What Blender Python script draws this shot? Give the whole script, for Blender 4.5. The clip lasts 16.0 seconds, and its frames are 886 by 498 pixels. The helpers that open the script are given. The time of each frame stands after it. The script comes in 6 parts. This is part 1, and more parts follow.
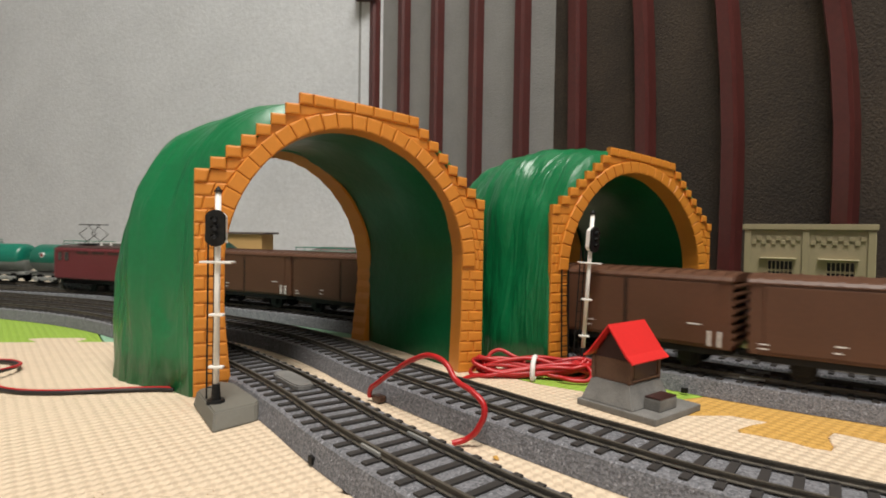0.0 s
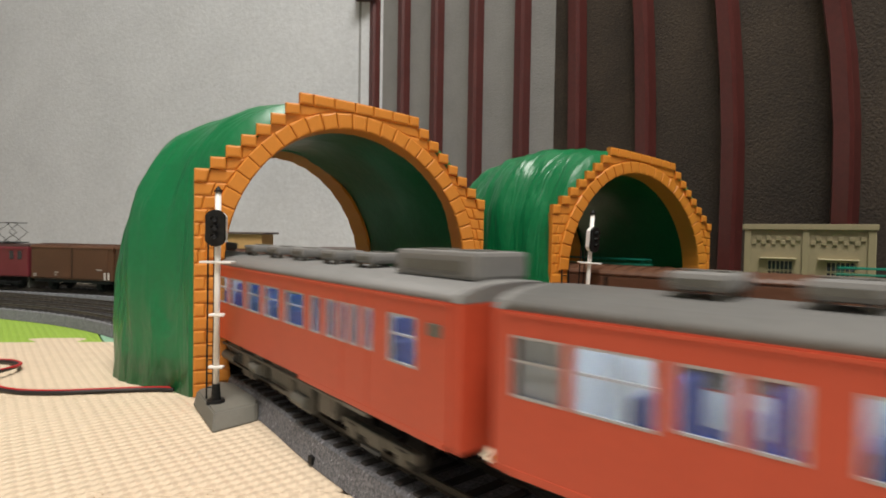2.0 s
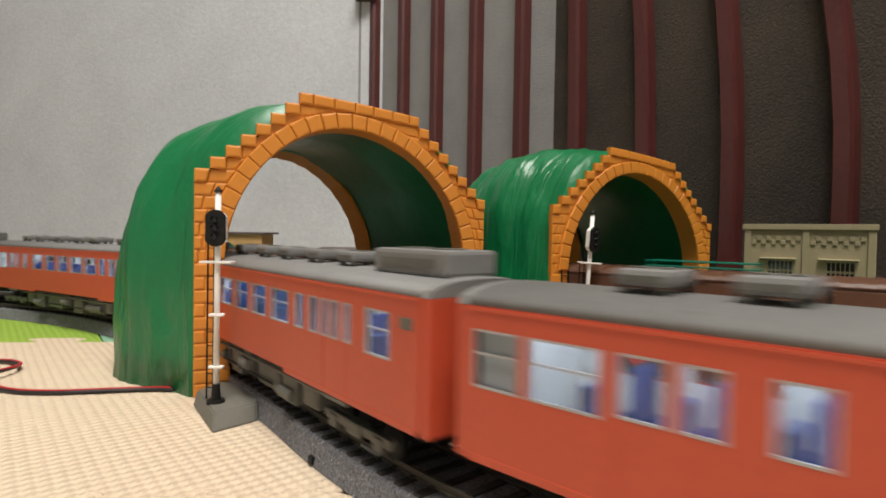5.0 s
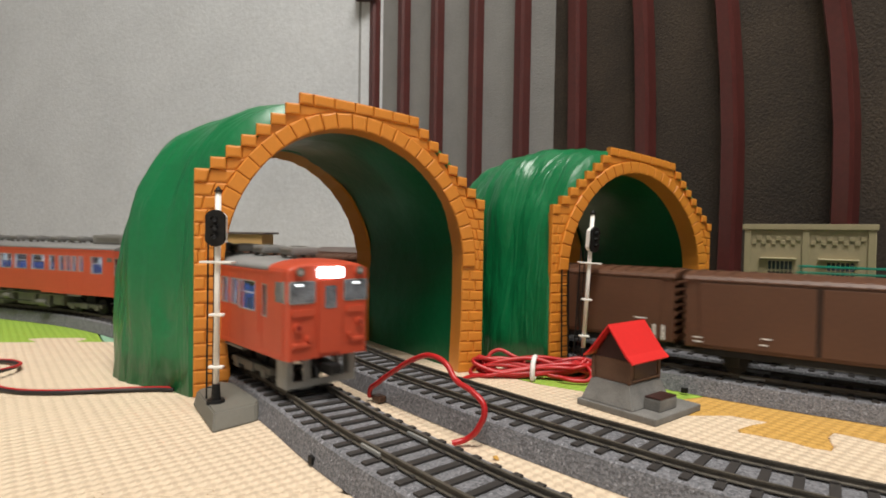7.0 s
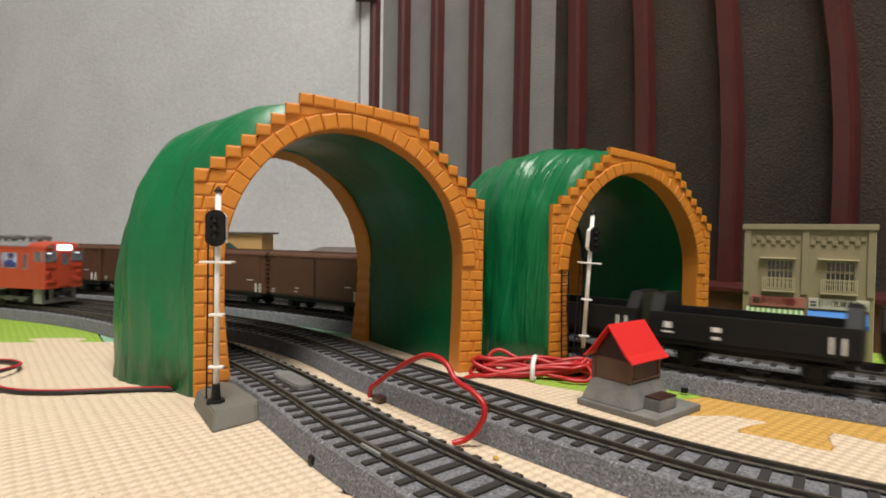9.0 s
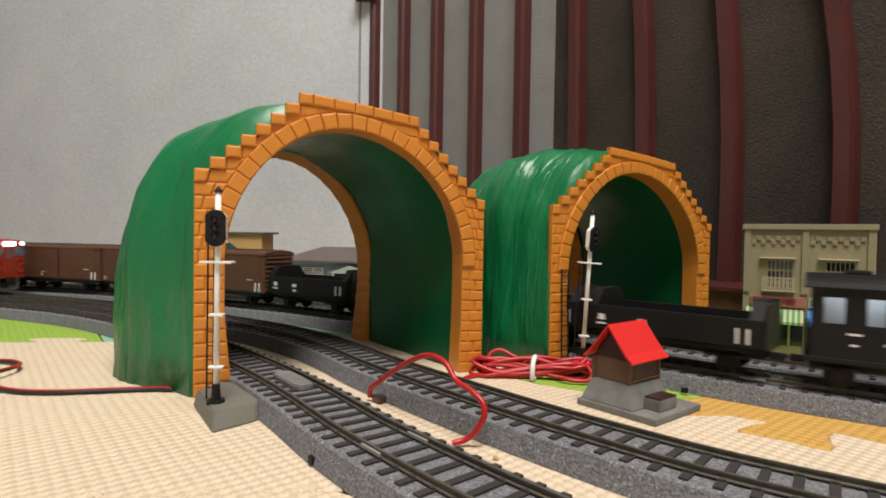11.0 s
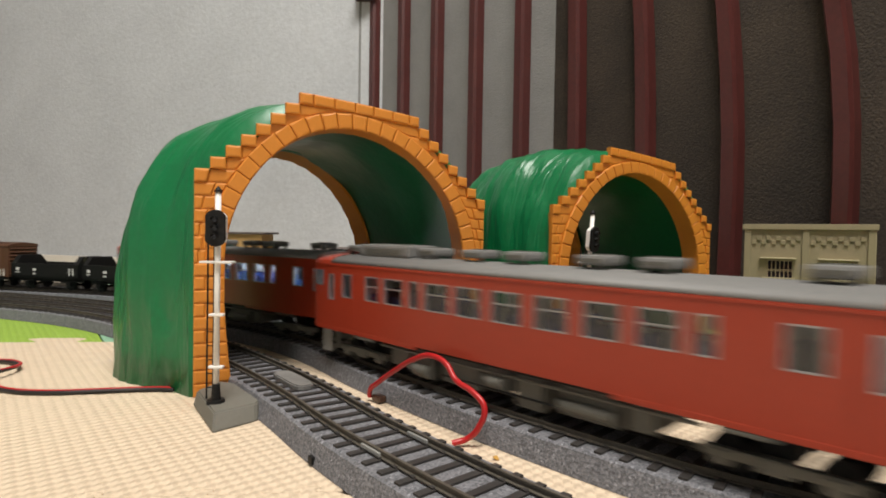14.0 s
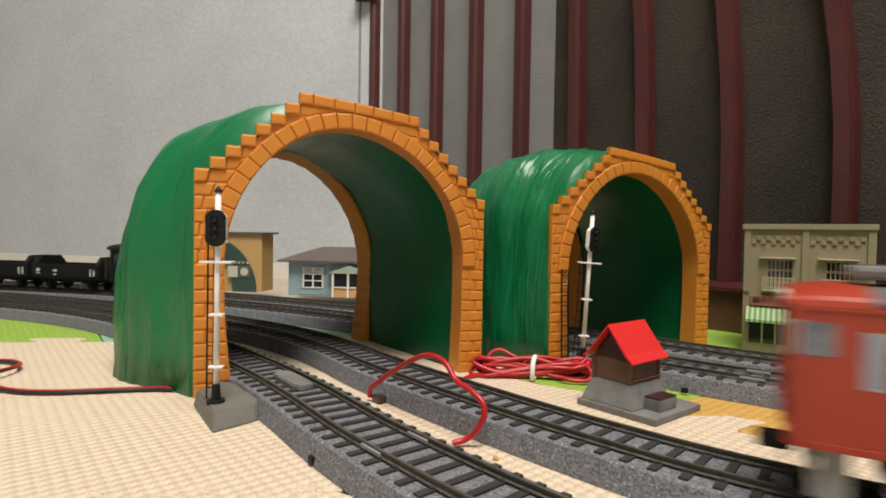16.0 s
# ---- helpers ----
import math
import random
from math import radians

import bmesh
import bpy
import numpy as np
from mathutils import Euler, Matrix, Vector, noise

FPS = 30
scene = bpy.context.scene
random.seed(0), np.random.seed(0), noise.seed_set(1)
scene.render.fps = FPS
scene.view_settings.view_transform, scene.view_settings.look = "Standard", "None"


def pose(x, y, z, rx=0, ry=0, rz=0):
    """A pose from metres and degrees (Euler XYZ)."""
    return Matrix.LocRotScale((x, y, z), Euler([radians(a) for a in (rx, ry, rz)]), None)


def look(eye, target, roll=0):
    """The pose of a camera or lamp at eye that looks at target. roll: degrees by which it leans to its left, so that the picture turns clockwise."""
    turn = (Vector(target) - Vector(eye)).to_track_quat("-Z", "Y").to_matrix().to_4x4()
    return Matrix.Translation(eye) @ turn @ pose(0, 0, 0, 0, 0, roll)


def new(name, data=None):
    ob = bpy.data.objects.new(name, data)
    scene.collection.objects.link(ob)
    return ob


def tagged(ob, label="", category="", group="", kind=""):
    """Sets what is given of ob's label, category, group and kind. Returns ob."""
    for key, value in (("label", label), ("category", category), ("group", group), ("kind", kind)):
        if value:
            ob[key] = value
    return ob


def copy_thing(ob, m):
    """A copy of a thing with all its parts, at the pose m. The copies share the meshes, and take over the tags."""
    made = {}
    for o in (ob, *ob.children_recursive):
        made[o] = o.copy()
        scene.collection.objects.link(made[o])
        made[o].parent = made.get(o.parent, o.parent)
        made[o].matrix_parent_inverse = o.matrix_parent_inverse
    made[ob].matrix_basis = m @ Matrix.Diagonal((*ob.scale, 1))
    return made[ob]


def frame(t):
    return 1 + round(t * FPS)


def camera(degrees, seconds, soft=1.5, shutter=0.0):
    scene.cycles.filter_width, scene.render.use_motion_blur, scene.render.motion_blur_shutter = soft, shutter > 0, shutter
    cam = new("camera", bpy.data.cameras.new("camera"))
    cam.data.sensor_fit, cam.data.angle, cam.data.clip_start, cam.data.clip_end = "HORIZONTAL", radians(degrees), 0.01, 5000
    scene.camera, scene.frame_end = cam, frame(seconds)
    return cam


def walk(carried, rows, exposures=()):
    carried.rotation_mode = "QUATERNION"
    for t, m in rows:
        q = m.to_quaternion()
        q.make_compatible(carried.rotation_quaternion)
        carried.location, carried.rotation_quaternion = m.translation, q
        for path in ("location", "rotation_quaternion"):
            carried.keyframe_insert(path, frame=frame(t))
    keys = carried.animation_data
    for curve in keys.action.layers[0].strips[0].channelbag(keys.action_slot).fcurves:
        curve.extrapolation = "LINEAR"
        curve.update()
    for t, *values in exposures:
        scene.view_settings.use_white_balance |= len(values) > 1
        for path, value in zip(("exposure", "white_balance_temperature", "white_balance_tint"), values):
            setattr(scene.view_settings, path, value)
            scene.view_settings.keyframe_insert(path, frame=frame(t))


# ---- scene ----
cam = camera(76.19, 16.0, 1.8, 0.7)
EYE = (0.0, 0.0, 0.0745)
walk(cam, [(0.0, look(EYE, (0, 1, 0.0495), 0.917)), (16.0, look(EYE, (0, 1, 0.0495), 0.917))], exposures=[(0.0, 0.0), (16.0, 0.0)])

# ---- light ----
RAIL = 0.0113
FLOOR = -0.012
world = bpy.data.worlds.new("room_air")
scene.world = world
world.use_nodes = True
world.node_tree.nodes["Background"].inputs[0].default_value = (1.0, 0.95, 0.88, 1)
world.node_tree.nodes["Background"].inputs[1].default_value = 0.02


def ceiling_lamp(x, y, z, size, power, colour):
    data = bpy.data.lights.new("ceiling_light", "AREA")
    data.shape, data.size, data.energy, data.color = "DISK", size, power, colour
    ob = new("ceiling_light", data)
    ob.matrix_world = look((x, y, z), (x, y, 0))
    return ob


ceiling_lamp(0.12, -0.55, 2.20, 1.1, 80.0, (0.985, 0.945, 0.885))


# ---- materials ----
def mat(name, colour, rough=0.5, metal=0.0, spread=0.12, scale=60.0, bump=0.0, bump_scale=400.0, coat=0.0, emit=None, power=0.0, piece=0.0, fine=None, spec=0.5):
    """Base colour varied at two scales, with fine relief."""
    m = bpy.data.materials.new(name)
    m.use_nodes = True
    nt = m.node_tree
    b = nt.nodes["Principled BSDF"]
    b.inputs["Roughness"].default_value = rough
    b.inputs["Metallic"].default_value = metal
    b.inputs["Specular IOR Level"].default_value = spec
    b.inputs["Coat Weight"].default_value = coat
    b.inputs["Coat Roughness"].default_value = 0.12
    geo = nt.nodes.new("ShaderNodeTexCoord")
    n1 = nt.nodes.new("ShaderNodeTexNoise")
    n1.inputs["Scale"].default_value = scale
    n1.inputs["Detail"].default_value = 6
    n2 = nt.nodes.new("ShaderNodeTexNoise")
    n2.inputs["Scale"].default_value = fine or scale * 14
    n2.inputs["Detail"].default_value = 3
    nt.links.new(geo.outputs["Object"], n1.inputs["Vector"])
    nt.links.new(geo.outputs["Object"], n2.inputs["Vector"])
    add = nt.nodes.new("ShaderNodeMath")
    add.operation = "ADD"
    nt.links.new(n1.outputs["Fac"], add.inputs[0])
    nt.links.new(n2.outputs["Fac"], add.inputs[1])
    src = add
    if piece:
        info = nt.nodes.new("ShaderNodeObjectInfo")
        mul = nt.nodes.new("ShaderNodeMath")
        mul.operation = "MULTIPLY_ADD"
        mul.inputs[1].default_value = piece
        nt.links.new(info.outputs["Random"], mul.inputs[0])
        nt.links.new(add.outputs[0], mul.inputs[2])
        src = mul
    mp = nt.nodes.new("ShaderNodeMapRange")
    mp.inputs["From Min"].default_value = 0.65
    mp.inputs["From Max"].default_value = 1.35 + piece
    nt.links.new(src.outputs[0], mp.inputs["Value"])
    mix = nt.nodes.new("ShaderNodeMix")
    mix.data_type = "RGBA"
    c = colour
    mix.inputs[6].default_value = (c[0] * (1 - spread), c[1] * (1 - spread), c[2] * (1 - spread), 1)
    mix.inputs[7].default_value = (min(1, c[0] * (1 + spread)), min(1, c[1] * (1 + spread)), min(1, c[2] * (1 + spread)), 1)
    nt.links.new(mp.outputs["Result"], mix.inputs[0])
    nt.links.new(mix.outputs[2], b.inputs["Base Color"])
    if bump:
        n3 = nt.nodes.new("ShaderNodeTexNoise")
        n3.inputs["Scale"].default_value = bump_scale
        n3.inputs["Detail"].default_value = 4
        nt.links.new(geo.outputs["Object"], n3.inputs["Vector"])
        bp = nt.nodes.new("ShaderNodeBump")
        bp.inputs["Strength"].default_value = 0.6
        bp.inputs["Distance"].default_value = bump
        nt.links.new(n3.outputs["Fac"], bp.inputs["Height"])
        nt.links.new(bp.outputs["Normal"], b.inputs["Normal"])
    if emit:
        b.inputs["Emission Color"].default_value = (*emit, 1)
        b.inputs["Emission Strength"].default_value = power
    return m


def glass_mat(name, tint, gloss):
    m = bpy.data.materials.new(name)
    m.use_nodes = True
    nt = m.node_tree
    out = nt.nodes["Material Output"]
    nt.nodes.remove(nt.nodes["Principled BSDF"])
    tr = nt.nodes.new("ShaderNodeBsdfTransparent")
    tr.inputs[0].default_value = (*tint, 1)
    gl = nt.nodes.new("ShaderNodeBsdfGlossy")
    gl.inputs["Roughness"].default_value = 0.05
    mx = nt.nodes.new("ShaderNodeMixShader")
    mx.inputs[0].default_value = gloss
    nt.links.new(tr.outputs[0], mx.inputs[1])
    nt.links.new(gl.outputs[0], mx.inputs[2])
    nt.links.new(mx.outputs[0], out.inputs[0])
    return m


def weave_mat(name, colour, pitch=0.0029):
    """Foam mat with a moulded basket-weave relief."""
    m = mat(name, colour, 0.75, spread=0.06, scale=9)
    nt = m.node_tree
    b = nt.nodes["Principled BSDF"]
    geo = nt.nodes.new("ShaderNodeTexCoord")
    mp = nt.nodes.new("ShaderNodeMapping")
    mp.inputs["Rotation"].default_value = (0, 0, 0.10)
    nt.links.new(geo.outputs["Object"], mp.inputs["Vector"])
    sep = nt.nodes.new("ShaderNodeSeparateXYZ")
    nt.links.new(mp.outputs[0], sep.inputs[0])

    def op(kind, a, v):
        n = nt.nodes.new("ShaderNodeMath")
        n.operation = kind
        if hasattr(a, "outputs"):
            nt.links.new(a.outputs[0], n.inputs[0])
        else:
            nt.links.new(a, n.inputs[0])
        if hasattr(v, "outputs"):
            nt.links.new(v.outputs[0], n.inputs[1])
        else:
            n.inputs[1].default_value = v
        return n

    k = math.pi / pitch
    sx = op("SINE", op("MULTIPLY", sep.outputs[0], k), 0)
    sy = op("SINE", op("MULTIPLY", sep.outputs[1], k), 0)
    s2 = op("ABSOLUTE", op("SINE", op("MULTIPLY", sep.outputs[0], k * 1.0), 0), 0)
    prod = op("MULTIPLY", sx, sy)
    tot = op("ADD", prod, op("MULTIPLY", s2, 0.5))
    bp = nt.nodes.new("ShaderNodeBump")
    bp.inputs["Strength"].default_value = 1.0
    bp.inputs["Distance"].default_value = 0.0005
    nt.links.new(tot.outputs[0], bp.inputs["Height"])
    nt.links.new(bp.outputs["Normal"], b.inputs["Normal"])
    return m


def ballast_mat(name, dark, light):
    m = mat(name, light, 0.9, spread=0.1, scale=25, bump=0.0010, bump_scale=1100)
    nt = m.node_tree
    b = nt.nodes["Principled BSDF"]
    geo = nt.nodes.new("ShaderNodeTexCoord")
    v = nt.nodes.new("ShaderNodeTexVoronoi")
    v.inputs["Scale"].default_value = 1450
    nt.links.new(geo.outputs["Object"], v.inputs["Vector"])
    ramp = nt.nodes.new("ShaderNodeValToRGB")
    e = ramp.color_ramp.elements
    e[0].color, e[1].color = (*dark, 1), (*light, 1)
    e[0].position, e[1].position = 0.1, 0.85
    x = ramp.color_ramp.elements.new(0.95)
    x.color = (light[0] * 1.6, light[1] * 1.6, light[2] * 1.6, 1)
    nt.links.new(v.outputs["Color"], ramp.inputs[0])
    nt.links.new(ramp.outputs[0], b.inputs["Base Color"])
    return m


def creased_mat(name, colour, rough, stretch, depth):
    """Glossy plastic with moulded creases running round the shell."""
    m = mat(name, colour, rough, spread=0.12, scale=25, bump=0.0007, bump_scale=110, spec=0.45)
    nt = m.node_tree
    b = nt.nodes["Principled BSDF"]
    old = b.inputs["Normal"].links[0].from_node
    geo = nt.nodes.new("ShaderNodeTexCoord")
    mp = nt.nodes.new("ShaderNodeMapping")
    mp.inputs["Scale"].default_value = stretch
    mp.inputs["Rotation"].default_value = (0.25, 0.0, 0.2)
    nt.links.new(geo.outputs["Object"], mp.inputs["Vector"])
    n = nt.nodes.new("ShaderNodeTexNoise")
    n.inputs["Scale"].default_value = 1.0
    n.inputs["Detail"].default_value = 2.5
    n.inputs["Distortion"].default_value = 0.8
    nt.links.new(mp.outputs[0], n.inputs["Vector"])
    bp = nt.nodes.new("ShaderNodeBump")
    bp.inputs["Distance"].default_value = depth
    nt.links.new(n.outputs["Fac"], bp.inputs["Height"])
    nt.links.new(old.outputs["Normal"], bp.inputs["Normal"])
    nt.links.new(bp.outputs["Normal"], b.inputs["Normal"])
    return m


M = {
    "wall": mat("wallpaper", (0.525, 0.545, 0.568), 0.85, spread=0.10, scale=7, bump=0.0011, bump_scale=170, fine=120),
    "trim": mat("cream_trim", (0.78, 0.74, 0.66), 0.5, spread=0.03),
    "floor": mat("beige_floor", (0.55, 0.47, 0.36), 0.6, spread=0.1, scale=10),
    "ceiling": mat("ceiling_paint", (0.75, 0.73, 0.69), 0.9, spread=0.03),
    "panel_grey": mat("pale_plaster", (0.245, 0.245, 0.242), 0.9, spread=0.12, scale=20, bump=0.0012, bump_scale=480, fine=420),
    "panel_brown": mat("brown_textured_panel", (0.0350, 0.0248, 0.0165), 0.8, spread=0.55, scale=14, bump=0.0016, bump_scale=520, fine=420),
    "slat": mat("dark_red_brown_lacquer", (0.074, 0.017, 0.015), 0.38, spread=0.2, scale=20, coat=0.2),
    "slat_side": mat("dark_lacquer", (0.045, 0.018, 0.015), 0.4, spread=0.2, scale=20),
    "plinth": mat("brown_wood_base", (0.105, 0.042, 0.024), 0.35, spread=0.3, scale=12, coat=0.2),
    "cream": weave_mat("cream_foam", (0.66, 0.53, 0.385)),
    "lime": weave_mat("lime_foam", (0.27, 0.42, 0.05)),
    "sage": weave_mat("sage_foam", (0.25, 0.45, 0.30)),
    "ochre": weave_mat("ochre_foam", (0.56, 0.32, 0.075)),
    "ballast": ballast_mat("grey_ballast", (0.090, 0.090, 0.098), (0.212, 0.212, 0.228)),
    "sleeper": mat("dark_sleeper", (0.030, 0.026, 0.024), 0.7, spread=0.25, scale=200, piece=0.3),
    "rail": mat("weathered_rail", (0.078, 0.067, 0.052), 0.62, metal=0.1, spread=0.4, scale=140),
    "green": creased_mat("glossy_green_plastic", (0.006, 0.155, 0.052), 0.33, (22, 85, 16), 0.0022),
    "green_creased": creased_mat("creased_green_plastic", (0.005, 0.145, 0.048), 0.31, (30, 250, 26), 0.0014),
    # same plastic as the shell; the tunnel's inner shade is in this darker green
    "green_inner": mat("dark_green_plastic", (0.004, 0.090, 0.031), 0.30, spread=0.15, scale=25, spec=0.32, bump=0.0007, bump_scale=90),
    "brick": mat("orange_plastic", (0.62, 0.225, 0.026), 0.42, spread=0.05, scale=60, bump=0.0001, bump_scale=300),
    "red_paint": mat("vermilion_paint", (0.475, 0.066, 0.029), 0.42, spread=0.06, scale=30),
    "red_dark": mat("deep_vermilion_paint", (0.35, 0.040, 0.017), 0.38, spread=0.06, scale=30),
    "roof": mat("grey_roof_paint", (0.185, 0.182, 0.175), 0.6, spread=0.1, scale=40),
    "under": mat("grey_underframe", (0.115, 0.112, 0.096), 0.6, spread=0.2, scale=90),
    "black": mat("black_plastic", (0.006, 0.006, 0.006), 0.6, spec=0.3, spread=0.3, scale=90),
    "steel": mat("dull_steel", (0.35, 0.34, 0.32), 0.35, metal=0.9, spread=0.1, scale=100),
    "boxcar": mat("brown_boxcar_paint", (0.100, 0.043, 0.022), 0.5, spread=0.14, scale=40),
    "maroon": mat("maroon_paint", (0.16, 0.024, 0.032), 0.4, spread=0.1, scale=40),
    "tank": mat("green_tank_paint", (0.006, 0.16, 0.105), 0.3, spread=0.08, scale=40),
    "tank_grey": mat("grey_tank_paint", (0.28, 0.28, 0.26), 0.5, spread=0.12, scale=40),
    "white": mat("white_plastic", (0.80, 0.78, 0.74), 0.4, spread=0.03, scale=80),
    "seat": mat("blue_seat", (0.022, 0.060, 0.24), 0.7, spread=0.1, scale=200),
    "cabin": mat("pale_interior", (0.72, 0.72, 0.70), 0.6, spread=0.04, scale=80),
    "strip": mat("light_strip", (0.9, 0.9, 1.0), 0.5, emit=(0.90, 0.95, 1.0), power=10.5),
    "lamp": mat("white_headlight", (0.9, 0.9, 0.9), 0.4, emit=(1.0, 0.97, 0.97), power=6.0),
    "sign_light": mat("white_sign_light", (0.9, 0.9, 0.9), 0.4, emit=(0.90, 0.92, 1.0), power=5.0),
    "strip_soft": mat("soft_light_strip", (0.9, 0.9, 1.0), 0.5, emit=(0.86, 0.95, 1.0), power=1.4),
    "silver": mat("silver_paint", (0.36, 0.36, 0.37), 0.38, metal=0.35, spread=0.06, scale=90),
    "olive": mat("drab_olive_paint", (0.040, 0.042, 0.022), 0.6, spread=0.2, scale=90),
    "guard": mat("pale_grey_plastic", (0.27, 0.27, 0.255), 0.6, spread=0.12, scale=90),
    # opaque pane; pale mottling stands in for the lit cab behind it
    "cab_glass": mat("tinted_cab_glass", (0.135, 0.150, 0.175), 0.10, spread=0.75, scale=170, coat=0.4),
    "tail_off": mat("unlit_red_lens", (0.20, 0.012, 0.010), 0.25, spread=0.05, scale=90),
    "tail": mat("red_tail_lamp", (0.6, 0.02, 0.02), 0.4, emit=(1.0, 0.03, 0.04), power=2.0),
    "glass": glass_mat("clear_window", (0.74, 0.78, 0.82), 0.05),
    "dark_glass": mat("dark_window", (0.02, 0.022, 0.028), 0.08, spread=0.1, coat=0.5),
    "pale_glass": mat("pale_window", (0.17, 0.19, 0.205), 0.12, spread=0.3, scale=150),
    "grey_base": mat("grey_plastic_base", (0.155, 0.148, 0.125), 0.65, spread=0.08, scale=50),
    "concrete": mat("painted_concrete", (0.165, 0.16, 0.15), 0.8, spread=0.30, scale=140, bump=0.0004, bump_scale=500),
    "hut_wall": mat("brown_hut_wall", (0.125, 0.066, 0.040), 0.6, spread=0.2, scale=80),
    "hut_window": mat("brown_hut_window", (0.075, 0.040, 0.026), 0.25, spread=0.1, scale=90),
    "hut_roof": mat("bright_red_card", (0.66, 0.020, 0.018), 0.55, spread=0.05, scale=50),
    "wire": mat("red_wire_sheath", (0.42, 0.012, 0.014), 0.35, spread=0.06, scale=120),
    "wire_black": mat("black_wire_sheath", (0.015, 0.013, 0.013), 0.4, spread=0.1),
    "tie": mat("white_tie", (0.75, 0.74, 0.72), 0.6, spread=0.08, scale=150),
    "stucco": mat("cream_stucco", (0.270, 0.228, 0.134), 0.7, spread=0.08, scale=60),
    "ivory": mat("ivory_trim", (0.47, 0.405, 0.26), 0.6, spread=0.06, scale=60),
    "sign_pink": mat("dull_pink_sign", (0.36, 0.13, 0.10), 0.6, spread=0.08, scale=80),
    "sign_cream": mat("off_white_sign", (0.55, 0.52, 0.42), 0.6, spread=0.05, scale=80),
    "ink": mat("dark_ink", (0.03, 0.025, 0.02), 0.7, spread=0.05),
    "ink_red": mat("dark_red_ink", (0.18, 0.02, 0.015), 0.7, spread=0.05),
    "awning_green": mat("green_awning", (0.10, 0.26, 0.05), 0.7, spread=0.08, scale=80),
    "awning_white": mat("pale_awning", (0.40, 0.44, 0.28), 0.7, spread=0.05, scale=80),
    "awning_blue": mat("blue_awning", (0.02, 0.17, 0.52), 0.6, spread=0.08, scale=80),
    "plaster_tan": mat("tan_wall", (0.55, 0.34, 0.13), 0.7, spread=0.06, scale=40),
    "deep_green": mat("dark_green_arch", (0.035, 0.075, 0.06), 0.6, spread=0.1, scale=40),
    "blue_wall": mat("pale_blue_siding", (0.26, 0.38, 0.42), 0.7, spread=0.06, scale=60),
    "pale_sage": mat("pale_sage_paint", (0.36, 0.42, 0.34), 0.6, spread=0.06, scale=60),
    "tile_roof": mat("grey_brown_roof", (0.13, 0.105, 0.095), 0.7, spread=0.15, scale=70),
}


# ---- mesh helpers ----
def part(name, bm, material, parent=None, label="", smooth=False):
    me = bpy.data.meshes.new(name)
    bmesh.ops.recalc_face_normals(bm, faces=bm.faces)
    bm.to_mesh(me)
    bm.free()
    me.materials.append(material)
    if smooth:
        for p in me.polygons:
            p.use_smooth = True
    ob = new(name, me)
    if parent:
        ob.parent = parent
    if label:
        ob["label"] = label
    return ob


def thing(name, label, category, group="", kind="", m=None):
    ob = new(name)
    ob.empty_display_size = 0.01
    if m is not None:
        ob.matrix_world = m
    return tagged(ob, label, category, group, kind)


def box(bm, x0, x1, y0, y1, z0, z1, bevel=0.0, m=None):
    r = bmesh.ops.create_cube(bm, size=1)
    vs = r["verts"]
    bmesh.ops.scale(bm, vec=(x1 - x0, y1 - y0, z1 - z0), verts=vs)
    bmesh.ops.translate(bm, vec=((x0 + x1) / 2, (y0 + y1) / 2, (z0 + z1) / 2), verts=vs)
    if bevel:
        es = list({e for v in vs for e in v.link_edges})
        rr = bmesh.ops.bevel(bm, geom=es, offset=bevel, segments=2, affect="EDGES", profile=0.6)
        vs = list({v for f in rr["faces"] for v in f.verts} | {v for v in vs if v.is_valid})
    if m is not None:
        bmesh.ops.transform(bm, matrix=m, verts=vs)
    return bm


def bbox(x0, x1, y0, y1, z0, z1, bevel=0.0):
    return box(bmesh.new(), x0, x1, y0, y1, z0, z1, bevel)


def cyl(bm, p, q, r, r2=None, n=14):
    p, q = Vector(p), Vector(q)
    d = q - p
    m = Matrix.Translation((p + q) / 2) @ d.to_track_quat("Z", "Y").to_matrix().to_4x4()
    bmesh.ops.create_cone(bm, cap_ends=True, segments=n, radius1=r, radius2=r if r2 is None else r2, depth=d.length, matrix=m)
    return bm


def bcyl(p, q, r, r2=None, n=14):
    return cyl(bmesh.new(), p, q, r, r2, n)


def prism(bm, pts, lift):
    """A closed polygon pushed along the vector lift."""
    a = [bm.verts.new(Vector(p)) for p in pts]
    b = [bm.verts.new(Vector(p) + Vector(lift)) for p in pts]
    n = len(pts)
    bm.faces.new(a)
    bm.faces.new(list(reversed(b)))
    for i in range(n):
        bm.faces.new([a[i], b[i], b[(i + 1) % n], a[(i + 1) % n]])
    return bm


def sweep(bm, path, profile, closed=False):
    """Sweep a profile of (side, up) pairs along a flat path of (x, y, z)."""
    rings = []
    n = len(path)
    for i, p in enumerate(path):
        a, b = path[max(i - 1, 0)], path[min(i + 1, n - 1)]
        t = (Vector(b) - Vector(a)).normalized()
        side = Vector((-t.y, t.x, 0)).normalized()
        rings.append([bm.verts.new(Vector(p) + side * u + Vector((0, 0, w))) for u, w in profile])
    k = len(profile)
    for i in range(n - 1):
        for j in range(k):
            bm.faces.new([rings[i][j], rings[i][(j + 1) % k], rings[i + 1][(j + 1) % k], rings[i + 1][j]])
    bm.faces.new(rings[0])
    bm.faces.new(list(reversed(rings[-1])))
    return bm


